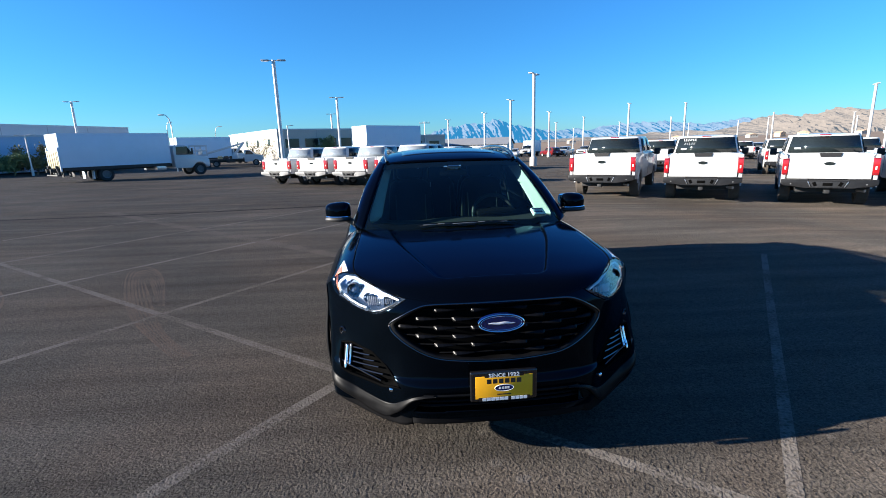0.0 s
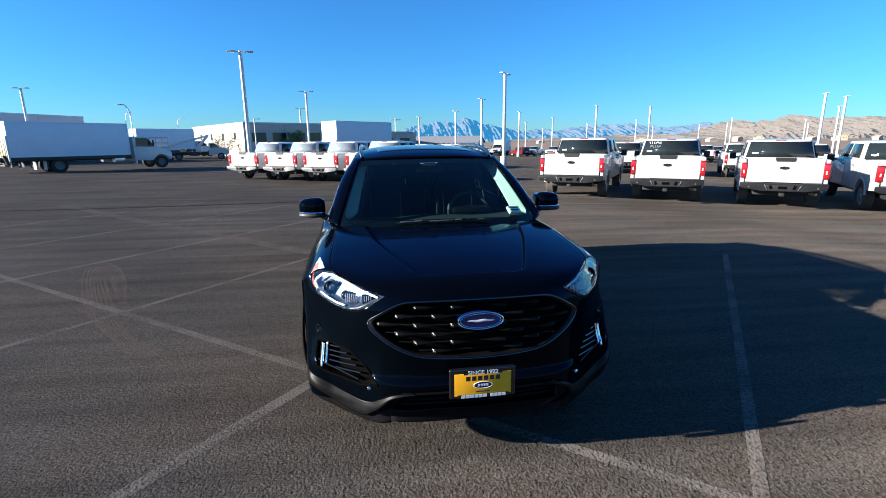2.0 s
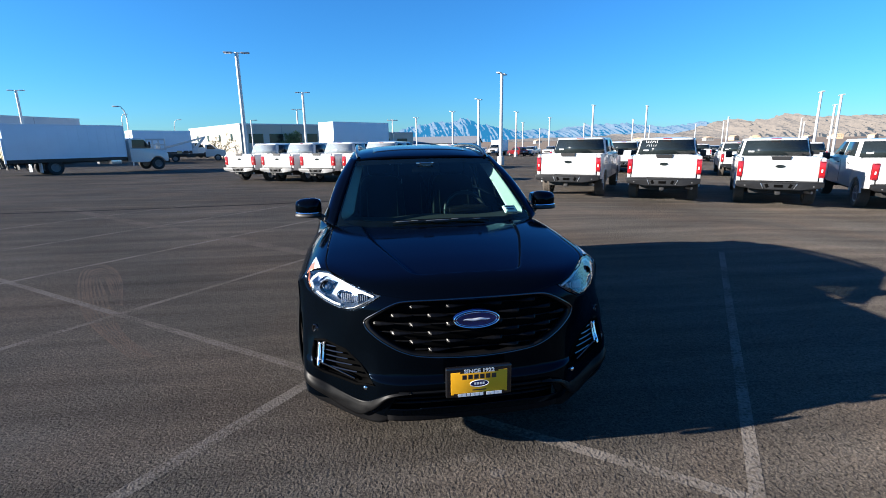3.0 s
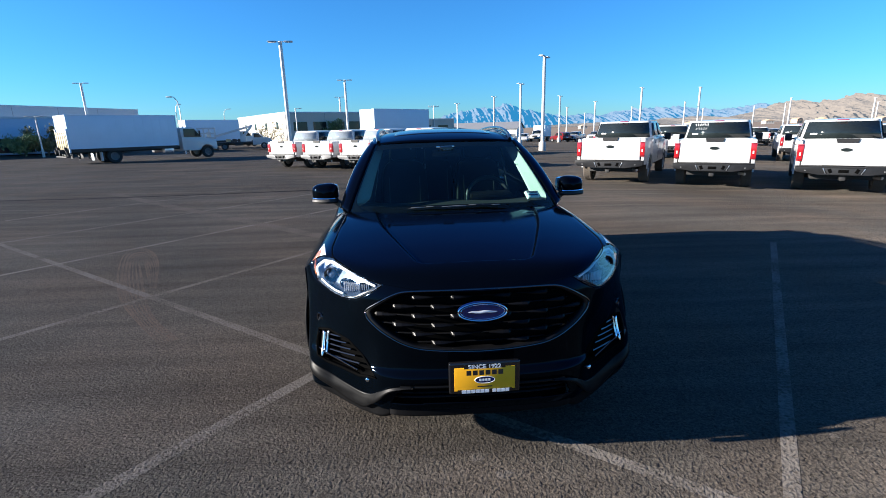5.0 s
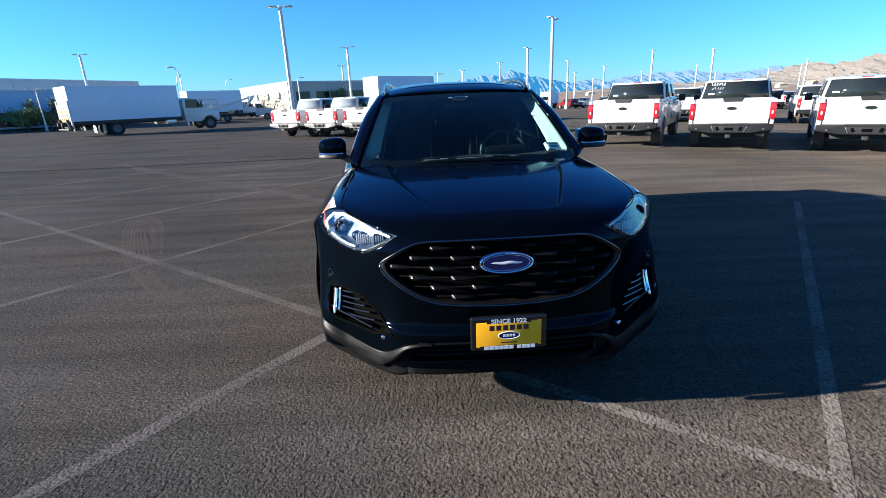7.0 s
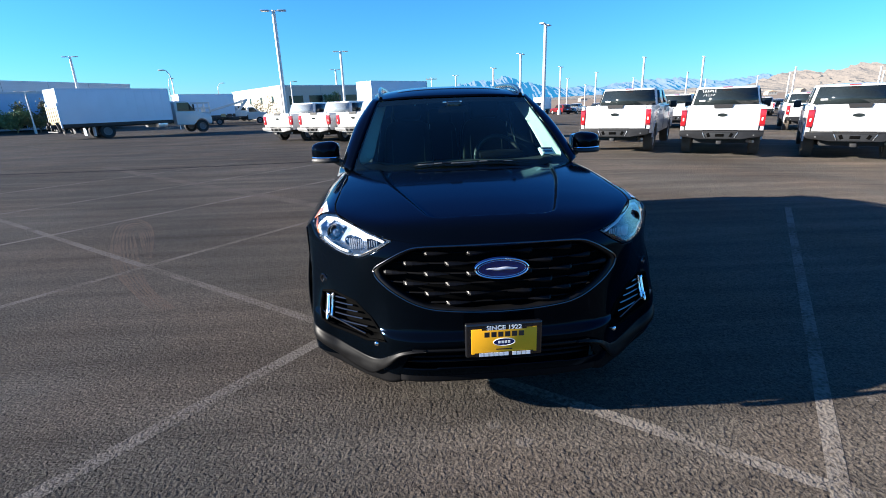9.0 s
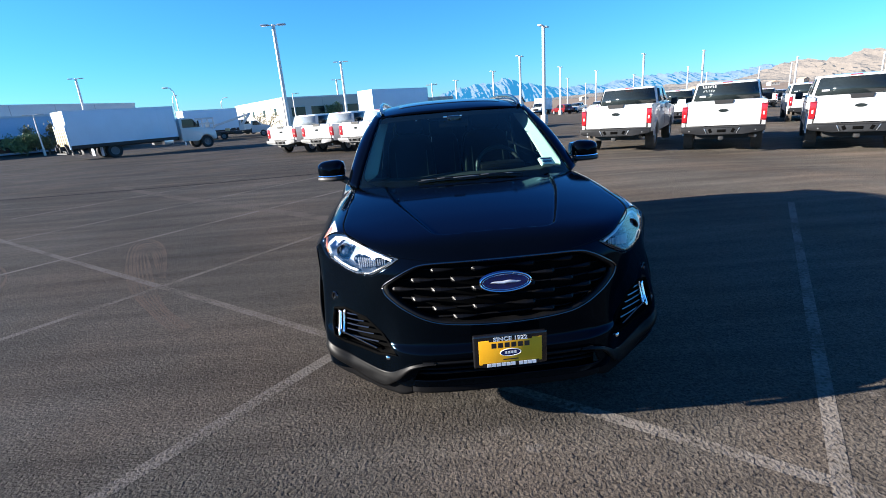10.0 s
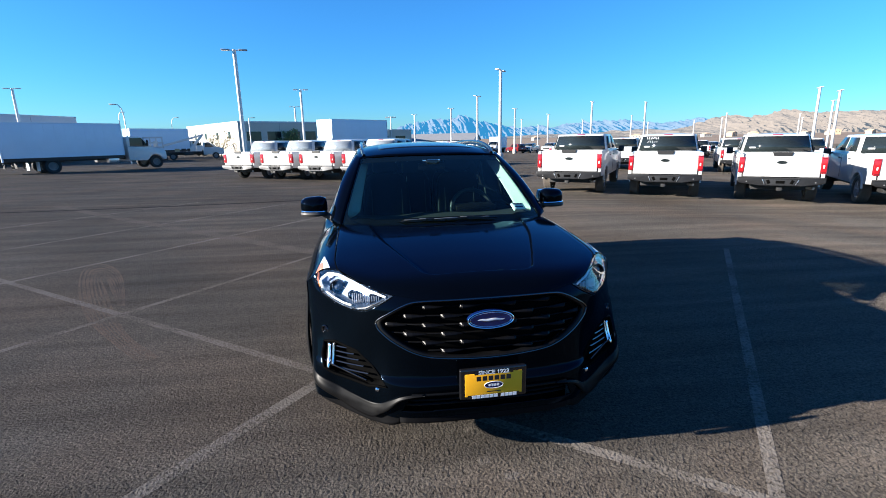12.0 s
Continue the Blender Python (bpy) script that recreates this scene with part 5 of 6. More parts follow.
    slab(bm, [(-0.93, 0.575), (-0.50, 0.525), (0.50, 0.525), (0.93, 0.575), (1.0, 0.62), (1.0, 0.735), (0.45, 0.745), (0.40, 0.715), (-0.40, 0.715), (-0.45, 0.745), (-1.0, 0.735), (-1.0, 0.62)], "y", -0.17, 0.02, 0.025)
    bump = part("rear_bumper", bm, bumper, root, "step bumper")
    bm = fresh()
    slab(bm, [(-0.30, 0.545), (0.30, 0.545), (0.40, 0.70), (-0.40, 0.70)], "y", -0.176, -0.168, 0.003)
    part("step_plate", bm, "bumper_light", bump)
    # Near-black plates, proud of the bumper, stand in for the shade of recesses.
    bm = fresh()
    box(bm, (0, -0.180, 0.625), (0.20, 0.01, 0.075), 0.004)
    part("plate_recess", bm, "void", bump)
    for x in (-0.27, 0.27):
        part("step_recess", box(fresh(), (x, -0.178, 0.63), (0.07, 0.012, 0.11), 0.006, Matrix.Rotation(radians(24 if x > 0 else -24), 4, "Y")), "void", bump)
        part("step_edge", box(fresh(), (x * 1.42, -0.177, 0.625), (0.018, 0.012, 0.16), 0.004, Matrix.Rotation(radians(24 if x > 0 else -24), 4, "Y")), "rim_silver", bump)
    bm = fresh()
    slab(bm, [(-0.99, 0.732), (-0.45, 0.742), (-0.40, 0.712), (0.40, 0.712), (0.45, 0.742), (0.99, 0.732), (0.99, 0.752), (0.45, 0.762), (0.40, 0.732), (-0.40, 0.732), (-0.45, 0.762), (-0.99, 0.752)], "y", -0.185, 0.0, 0.006)
    part("step_pad", bm, "black_plastic", bump)
    part("hitch", box(fresh(), (0, -0.12, 0.43), (0.12, 0.2, 0.09), 0.01), "frame_black", bump)
    for x in (-0.78, 0.78):
        part("parking_sensor", oval(fresh(), x, 0.63, 0.018, 0.018, -0.16, -0.174, 12), "rim_steel", bump)
    bm = fresh()
    box(bm, (0, 1.75, 0.80), (1.80, 3.4, 0.10), 0.01)
    box(bm, (0, 2.9, 0.52), (1.30, 5.3, 0.30), 0.02)
    for yy in (ax0, ax1):
        tube(bm, [(-0.8, yy, 0.38), (0.8, yy, 0.38)], 0.07, 8)
    lathe(bm, [(0.02, -0.1), (0.33, -0.1), (0.33, 0.1), (0.02, 0.1)], (0, 0.62, 0.56), "z", 24)
    part("chassis", bm, "frame_black", root)
    bm = fresh()
    tube(bm, [(0.30, 1.2, 0.47), (0.45, 0.5, 0.46), (0.80, 0.12, 0.44)], 0.04, 8)
    part("exhaust", bm, "rim_silver", root)
    bm = fresh()
    box(bm, (0, 1.965, 1.922), (0.26, 0.03, 0.022), 0.008)
    part("high_brake_lamp", bm, "red_lamp", root)
    bm = fresh()
    box(bm, (0, 5.85, 0.92), (1.25, 0.06, 0.34), 0.02)
    part("front_grille", bm, "black_plastic", root)
    bm = fresh()
    box(bm, (0, 5.86, 0.58), (1.9, 0.16, 0.18), 0.04)
    part("front_bumper", bm, "bumper_grey", root)
    # price papers behind the rear window
    part("window_paper", box(fresh(), (-0.62, 1.83, 1.52), (0.16, 0.01, 0.07), 0), "white_print", root)
    return root


def parked(x, y, turn, dy=0.0):
    return pose(x, y, ground_z(x, y), 0, 0, -turn)


truck = pickup("white crew cab pickup with a dark grey step bumper", parked(5.55, 12.40, 33.5))
FRONT_ROW = [(7.94, 10.98, 33.5), (10.53, 9.62, 37.0), (13.25, 8.18, 34), (16.0, 6.71, 33.5)]
for x, y, turn in FRONT_ROW:
    copy_thing(truck, parked(x, y, turn))
# Chalk marks on the rear window of the second pickup, unreadable from here.
chalk = thing("chalk_marks", "white chalk writing on a pickup's rear window", "writing", at=parked(7.94, 10.98, 33.5))
for row, (z, n) in enumerate(((1.77, 6), (1.65, 5))):
    y = 1.815 + (z - 1.45) / 0.42 * 0.143 - 0.012
    for k in range(n):
        part("bar", box(fresh(), (-0.62 + k * 0.065 + 0.03 * row, y, z), (0.008 + 0.010 * ((k * 3 + row) % 3 == 0), 0.004, 0.075), 0, Matrix.Rotation(radians(-25 + 22 * ((k * 5 + row * 3) % 4)), 4, "Y")), "white_print", chalk, smooth=False)
BACK_ROW = [(11.2, 26.78), (13.9, 25.05), (16.6, 23.33), (19.2, 21.61), (21.8, 19.88), (24.4, 18.16)]
for x, y in BACK_ROW:
    copy_thing(truck, parked(x, y, 33.5))
small = pickup("small white pickup with a pale grey step bumper", parked(-7.1, 21.91, 30), L=5.35, W=1.86, H=1.80, bumper="rim_steel", group="small white pickups", tyre="tyre", lamp_in=0.80, glass_mat="window_sheen")
for x, y in ((-5.1, 20.64), (-3.15, 19.43), (-1.2, 18.21)):
    copy_thing(small, parked(x, y, 30))


# ---- Box trucks ----
def box_truck(label, at, length=7.4, height=2.62, name="box_truck", lift=True, axle=0.34):
    """Tail at the origin, heading +y."""
    root = thing(name, label, "box truck", "box trucks", at=at)
    bm = fresh()
    box(bm, (0, length / 2, 1.08 + height / 2), (2.5, length, height), 0.03)
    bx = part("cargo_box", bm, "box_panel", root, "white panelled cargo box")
    bm = fresh()
    for s in (-1, 1):
        for z in (1.10, 1.06 + height):
            box(bm, (s * 1.255, length / 2, z), (0.03, length + 0.02, 0.07), 0.008)
        for yy in (0.02, length - 0.02):
            box(bm, (s * 1.255, yy, 1.08 + height / 2), (0.03, 0.07, height), 0.008)
        for k in range(1, 12):
            box(bm, (s * 1.251, length * k / 12, 1.08 + height / 2), (0.006, 0.02, height - 0.1), 0)
    part("edge_rail", bm, "box_panel", bx)
    door = part("roller_door", box(fresh(), (0, -0.005, 1.08 + height * 0.5), (2.2, 0.02, height - 0.3), 0.01), "box_panel", root)
    for k in range(1, 7):
        part("door_rib", box(fresh(), (0, -0.02, 1.2 + (height - 0.3) * k / 7), (2.2, 0.012, 0.02), 0), "box_panel", door)
    if lift:
        bm = fresh()
        box(bm, (0, -0.10, 1.62), (2.2, 0.07, 1.15), 0.015)
        for k in range(5):
            box(bm, (-0.9 + 0.45 * k, -0.145, 1.62), (0.05, 0.03, 1.1), 0.005)
        gate = part("lift_gate", bm, "cream", root, "cream folding lift gate")
        for s in (-1, 1):
            part("lift_arm", box(fresh(), (s * 0.85, -0.16, 0.86), (0.12, 0.14, 0.7), 0.02, Matrix.Rotation(radians(14), 4, "X")), "frame_black", gate)
            part("lift_rail", box(fresh(), (s * 1.19, -0.06, 1.62), (0.10, 0.10, 1.6), 0.015), "box_panel", gate)
        part("lift_step", box(fresh(), (0, -0.20, 0.56), (2.2, 0.28, 0.08), 0.015), "frame_black", gate)
        for s in (-1, 1):
            part("mud_flap", box(fresh(), (s * 0.92, length * axle - 0.75, 0.50), (0.55, 0.02, 0.62), 0.005), "box_panel", root)
    bm = fresh()
    for s in (-1, 1):
        box(bm, (s * 0.45, length / 2 + 0.6, 0.88), (0.10, length + 2.2, 0.26), 0.01)
        box(bm, (s * 1.20, length / 2, 0.97), (0.05, length - 0.1, 0.26), 0.01)
        for yy in (0.5, 1.1):
            box(bm, (s * 0.8, yy, 0.62), (0.5, 0.02, 0.5), 0.005)
    box(bm, (0, 0.05, 0.66), (2.3, 0.1, 0.12), 0.02)
    for k in range(9):
        box(bm, (0, 0.4 + (length - 0.6) * k / 8, 1.02), (2.4, 0.08, 0.1), 0)
    part("chassis", bm, "frame_black", root)
    for s in (-1, 1):
        part("fuel_tank", box(fresh(), (s * 0.95, length - 0.75, 0.74), (0.5, 0.7, 0.4), 0.06), "rim_silver", root)
    cy = length + 0.35
    bm = fresh()
    prof = [(cy, 0.62), (cy + 1.2, 0.60)] + [(y, z) for y, z in arc(cy + 1.95, 0.52, 0.60, 172, 8, 12)] + [(cy + 2.75, 0.62), (cy + 2.82, 0.75), (cy + 2.80, 1.22), (cy + 2.62, 1.42), (cy + 1.65, 1.62), (cy, 1.68)]
    slab(bm, prof, "x", -1.08, 1.08, 0.06)
    cabp = part("cab", bm, "white_paint", root)
    bm = fresh()
    slab(bm, [(cy + 0.02, 1.64), (cy + 1.75, 1.64), (cy + 1.15, 2.33), (cy + 0.9, 2.42), (cy + 0.12, 2.42), (cy + 0.02, 2.3)], "x", -0.96, 0.96, 0.06)
    part("cab_roof", bm, "white_paint", root)
    for s in (-1, 1):
        bm = fresh()
        slab(bm, [(cy + 0.22, 1.66), (cy + 1.60, 1.66), (cy + 1.10, 2.30), (cy + 0.26, 2.30)], "x", *sorted((s * 0.955, s * 0.972)))
        part("side_window", bm, "window_dark", root)
        bm = fresh()
        box(bm, (s * 1.28, cy + 1.35, 1.95), (0.16, 0.08, 0.42), 0.03)
        tube(bm, [(s * 1.0, cy + 1.4, 1.8), (s * 1.26, cy + 1.36, 1.9)], 0.02, 6)
        part("door_mirror", bm, "black_plastic", root)
        bm = fresh()
        box(bm, (s * 0.82, cy + 2.80, 1.12), (0.34, 0.06, 0.26), 0.03)
        part("head_lamp", bm, "clear_lamp", root)
        wheel(root, s * 1.0, cy + 1.95, 0.48, 0.48, 0.28, s, "tyre", "rim_steel", 8, 0.58)
        for off in (0, 0.3):
            wheel(root, s * (1.05 - off), length * axle, 0.48, 0.48, 0.26, s, "tyre", "rim_steel", 8, 0.58)
    bm = fresh()
    grid(bm, lambda u, v: (mix(-0.86, 0.86, u), mix(cy + 1.72, cy + 1.18, v), mix(1.70, 2.31, v) + 0.012), 2, 2)
    part("windshield", bm, "window_dark", root, thick=0.01)
    bm = fresh()
    box(bm, (0, cy + 2.82, 0.66), (2.15, 0.16, 0.26), 0.04)
    box(bm, (0, cy + 2.80, 1.15), (1.1, 0.05, 0.42), 0.02)
    part("front_bumper", bm, "bumper_grey", root)
    return root


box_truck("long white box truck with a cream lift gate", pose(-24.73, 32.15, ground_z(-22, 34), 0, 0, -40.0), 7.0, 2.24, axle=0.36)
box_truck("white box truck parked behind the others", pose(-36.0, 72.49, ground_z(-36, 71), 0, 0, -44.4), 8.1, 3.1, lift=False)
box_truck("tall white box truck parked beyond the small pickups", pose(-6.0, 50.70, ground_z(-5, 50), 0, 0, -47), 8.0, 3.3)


# ---- Lamp posts ----
def lamp_post(label, x, y, turn=0.0, tall=7.9, heads=(0, 180), foot=0.31, r=0.155):
    root = thing("lamp_post", label, "lamp post", "lot lamp posts", at=pose(x, y, ground_z(x, y)) @ pose(0, 0, 0, 0, 0, turn))
    bm = fresh()
    lathe(bm, [(0.001, 0), (foot, 0), (foot, 0.72), (foot - 0.02, 0.76), (0.001, 0.76)], (0, 0, 0), "z", 24, False)
    part("footing", bm, "concrete", root, "round concrete footing")
    bm = fresh()
    tube(bm, [(0, 0, 0.74), (0, 0, 0.8)], r * 1.3, 8)
    tube(bm, [(0, 0, 0.78), (0, 0, tall * 0.5), (0, 0, tall)], lambda t: mix(r, 0.87 * r, t), 12)
    part("pole", bm, "pole", root)
    for a in heads:
        bm = fresh()
        rot = Matrix.Rotation(radians(a), 4, "Z")
        tube(bm, [rot @ Vector((0, 0, tall - 0.05)), rot @ Vector((0.35, 0, tall - 0.03))], 0.035, 6)
        box(bm, rot @ Vector((0.62, 0, tall - 0.02)), (0.6, 0.34, 0.09), 0.02, rot)
        hd = part("lamp_head", bm, "lamp_head", root)
        part("diffuser", box(fresh(), rot @ Vector((0.66, 0, tall - 0.068)), (0.42, 0.28, 0.012), 0, rot), "clear_lamp", hd)
    return root


def lamps_at(rows, tall, label, turn, heads, foot=0.31, r=0.155):
    first = None
    for x, y in rows:
        m = pose(x, y, ground_z(x, y)) @ pose(0, 0, 0, 0, 0, turn)
        if first is None:
            first = lamp_post(label, x, y, turn, tall, heads, foot, r)
        else:
            copy_thing(first, m)


lamps_at([(10.5, 40.4), (12.9, 62.0), (12.5, 82.6), (7.3, 98.5), (24.2, 83.2), (36.0, 118.0), (36.1, 98.8), (52.0, 152.0), (32.7, 70.1), (54.0, 121.8), (58.7, 105.2), (41.9, 70.7), (81.4, 136.5), (88.4, 124.8), (87.1, 112.0), (74.0, 93.6), (90.8, 92.8), (104.8, 106.5), (50.0, 48.2), (55.1, 50.5), (67.1, 62.7)], 7.9, "pale lamp post on a round concrete footing", 55, (0, 180))
lamps_at([(-10.75, 37.2), (-9.85, 62.4), (-15.2, 90.2), (-44.3, 64.6)], 8.7, "pale lamp post with two flat lamp heads", 5, (0, 180))


lamps_at([(-39.4, 49.4)], 4.1, "low lamp post by the warehouse", 5, (0, 180), 0.12, 0.07)
lamps_at([(-19.6, 74.82)], 6.0, "slim lamp post before the office", 5, (0,), 0.15, 0.09)


# ---- Mountains ----
def ridge(name, label, mat, x0, x1, y, heights, depth, rough, seed):
    bm = fresh()
    nx, ny = 720, 36
    def pt(u, v):
        x = mix(x0, x1, u)
        crest = smooth_curve(heights, u) * (1 + 0.07 * noise.fractal(Vector((x / 26.0, seed, 0)), 0.7, 2.1, 4))
        fold = noise.fractal(Vector((x / 260.0 + seed, v * 1.2, seed)), 1.0, 2.1, 5)
        gully = 0.0
        for k, (size, gain) in enumerate(((70.0, 0.6), (30.0, 0.46), (14.0, 0.32))):
            gully += gain * (1 - 2.4 * abs(noise.noise(Vector((x / size + 0.9 * fold + 3 * k + seed, v * (0.5 + 0.3 * k), 3.1 + k)))))
        z = crest * v ** 1.1 * (1 + rough * (0.26 * gully + 0.20 * fold) * (1.15 - 0.85 * v))
        z += crest * 0.10 * noise.fractal(Vector((x / 40.0, v * 0.8, seed)), 0.8, 2.0, 5) * v
        return x + 12 * fold, y - depth * (1 - v) - rough * 170 * gully * (0.35 + 2.2 * (1 - v) * v), z - 4
    grid(bm, pt, nx, ny)
    return tagged(part(name, bm, mat), label, "mountains", kind="structure")


def hazed_rock_material(name, rock, haze, glow_by, scale):
    """Backdrop of bare rock kilometres off; its air haze is painted on as emission."""
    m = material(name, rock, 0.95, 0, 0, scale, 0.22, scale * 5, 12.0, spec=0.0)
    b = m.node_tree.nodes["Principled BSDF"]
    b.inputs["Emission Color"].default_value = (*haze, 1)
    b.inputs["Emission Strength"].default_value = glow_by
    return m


# Second colour is the haze glow laid over the rock.
M["far_rock"] = hazed_rock_material("far_hazy_rock", (0.080, 0.077, 0.070), (0.022, 0.20, 0.43), 0.38, 0.01)
M["near_rock"] = hazed_rock_material("hazed_desert_rock", (0.115, 0.094, 0.076), (0.13, 0.16, 0.19), 0.31, 0.012)
RANGE = [(-600, 5), (-100, 20), (98, 51), (170, 95), (241, 120), (311, 136), (382, 152), (476, 163), (570, 155), (627, 172), (712, 183), (759, 173), (830, 143), (902, 141), (997, 111), (1093, 95), (1166, 74), (1214, 82), (1286, 94), (1382, 95), (1480, 79), (1576, 104), (1770, 117), (1916, 135), (2015, 128), (2088, 135), (2187, 123), (2337, 114), (2437, 102), (2611, 111), (2710, 127), (2809, 138), (2935, 135), (3268, 107), (4138, 90), (5100, 80)]
HILLS = [(700, 4), (911, 13), (1148, 17), (1331, 22), (1442, 25), (1515, 37), (1571, 28), (1700, 42), (1833, 21), (1926, 32), (2037, 53), (2110, 76), (2220, 108), (2294, 120), (2370, 121), (2447, 112), (2559, 127), (2617, 129), (2672, 145), (2728, 156), (2785, 160), (2816, 136), (2943, 134), (3090, 137), (3400, 135), (3800, 150), (4600, 165)]
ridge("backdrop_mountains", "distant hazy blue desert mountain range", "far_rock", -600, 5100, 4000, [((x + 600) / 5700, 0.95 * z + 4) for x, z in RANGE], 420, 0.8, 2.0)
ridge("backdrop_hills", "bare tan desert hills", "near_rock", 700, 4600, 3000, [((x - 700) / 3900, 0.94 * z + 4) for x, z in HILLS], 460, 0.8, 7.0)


# ---- Buildings ----
def block_building(name, label, corner, along, length, depth, height, wall, windows=(), parapet=0.35, roof="metal_roof"):
    """A tilt-up block. corner: its near corner on the ground; along: plan direction of its long face, degrees from +y to +x; depth goes to its left."""
    x, y = corner
    root = thing(name, label, "building", at=pose(x, y, ground_z(x, y) - 0.2, 0, 0, -along))
    t = 0.3
    bm = fresh()
    box(bm, (-t / 2, length / 2, height / 2), (t, length, height), 0)
    front = part("long_wall", bm, wall, root, smooth=False)
    bm = fresh()
    box(bm, (-depth + t / 2, length / 2, height / 2), (t, length, height), 0)
    part("back_wall", bm, wall, root, smooth=False)
    for yy, nm in ((t / 2, "end_wall"), (length - t / 2, "far_end_wall")):
        bm = fresh()
        box(bm, (-depth / 2, yy, height / 2), (depth - 2 * t, t, height), 0)
        part(nm, bm, wall, root, smooth=False)
    bm = fresh()
    box(bm, (-depth / 2, length / 2, height - parapet - 0.1), (depth - 2 * t, length - 2 * t, 0.2), 0)
    part("roof", bm, roof, root, smooth=False)
    for s0, s1, size in (((0.02, length / 2), None, (0.08, length + 0.1, 0.22)), ((-depth - 0.02, length / 2), None, (0.08, length + 0.1, 0.22)), ((-depth / 2, -0.02), None, (depth, 0.08, 0.22)), ((-depth / 2, length + 0.02), None, (depth, 0.08, 0.22))):
        part("coping", box(fresh(), (*s0, height - 0.08), size, 0.01), "wall_grey", root, smooth=False)
    for k in range(1, int(length / 7)):
        part("panel_joint", box(fresh(), (0.004, k * 7.0, height / 2), (0.012, 0.06, height - 0.3), 0), "metal_roof", root, smooth=False)
    for face, a, z, w, h in windows:
        c, s = ((0.006, a, z), (0.06, w, h)) if face == "long" else ((-a, -0.006, z), (w, 0.06, h))
        win = part("window", box(fresh(), c, s, 0.01), "window_dark", root, smooth=False)
        fr = fresh()
        if face == "long":
            box(fr, (0.03, a, z - h / 2 - 0.04), (0.12, w + 0.1, 0.08), 0)
        else:
            box(fr, (-a, -0.03, z - h / 2 - 0.04), (w + 0.1, 0.12, 0.08), 0)
        part("sill", fr, "concrete", win, smooth=False)
    return root


block_building("warehouse", "long grey warehouse with a pale parapet in shade", (-74.8, 52.62), 20.0, 50.4, 30, 6.55, "wall_grey", [("long", a, 1.4, 5.4, 1.5) for a in (6, 16, 26)] + [("long", 38, 1.6, 4.0, 3.0)])
block_building("warehouse_annex", "low blue-grey warehouse annex in shade", (-58.0, 39.5), 46.0, 30.0, 9, 4.0, "wall_blue", [("long", a, 0.95, 4.6, 1.5) for a in (4, 11, 18, 25)])
block_building("office_building", "cream two-storey office building lit by low sun", (-23.0, 81.10), 56.0, 14, 31, 5.9, "wall_cream", [("end", a, 3.75, 1.15, 1.15) for a in (4.5, 11, 18, 25)] + [("long", a, 3.5, 2.4, 1.5) for a in (2.5, 6, 9.5, 12.5)])
block_building("office_wing", "low cream office wing with dark windows", (-13.5, 97.32), 60.0, 24, 16, 5.0, "wall_cream", [("long", a, 2.9, 2.6, 1.4) for a in (3, 7.5, 12, 16.5, 21)])
block_building("workshop", "tan stucco workshop beyond the trucks", (-40.0, 115.56), 56.0, 8, 16, 5.6, "wall_tan", [])

shed = thing("metal_shed", "long pale metal shed with a grey gable roof", "shed", at=pose(22.3, 112.01, ground_z(22, 112), 0, 0, -24))
bm = fresh()
slab(bm, [(0, 0), (7.5, 0), (7.5, 2.9), (3.75, 4.4), (0, 2.9)], "x", -34, 0)
part("wall", bm, "metal_wall", shed, smooth=False)
for s in (0, 1):
    bm = fresh()
    a, b = ((-0.3, 2.85), (3.75, 4.47)) if s == 0 else ((3.75, 4.47), (7.8, 2.85))
    grid(bm, lambda u, v: (mix(-34.3, 0.3, v), mix(a[0], b[0], u), mix(a[1], b[1], u)), 1, 30)
    part("roof_sheet", bm, "metal_roof", shed, smooth=False, thick=0.08)
for k in range(34):
    part("wall_rib", box(fresh(), (-0.5 - k, -0.02, 1.45), (0.08, 0.06, 2.8), 0), "metal_wall", shed, smooth=False)
part("roller_door", box(fresh(), (0.03, 3.75, 1.3), (0.1, 2.6, 2.5), 0), "metal_roof", shed, smooth=False)


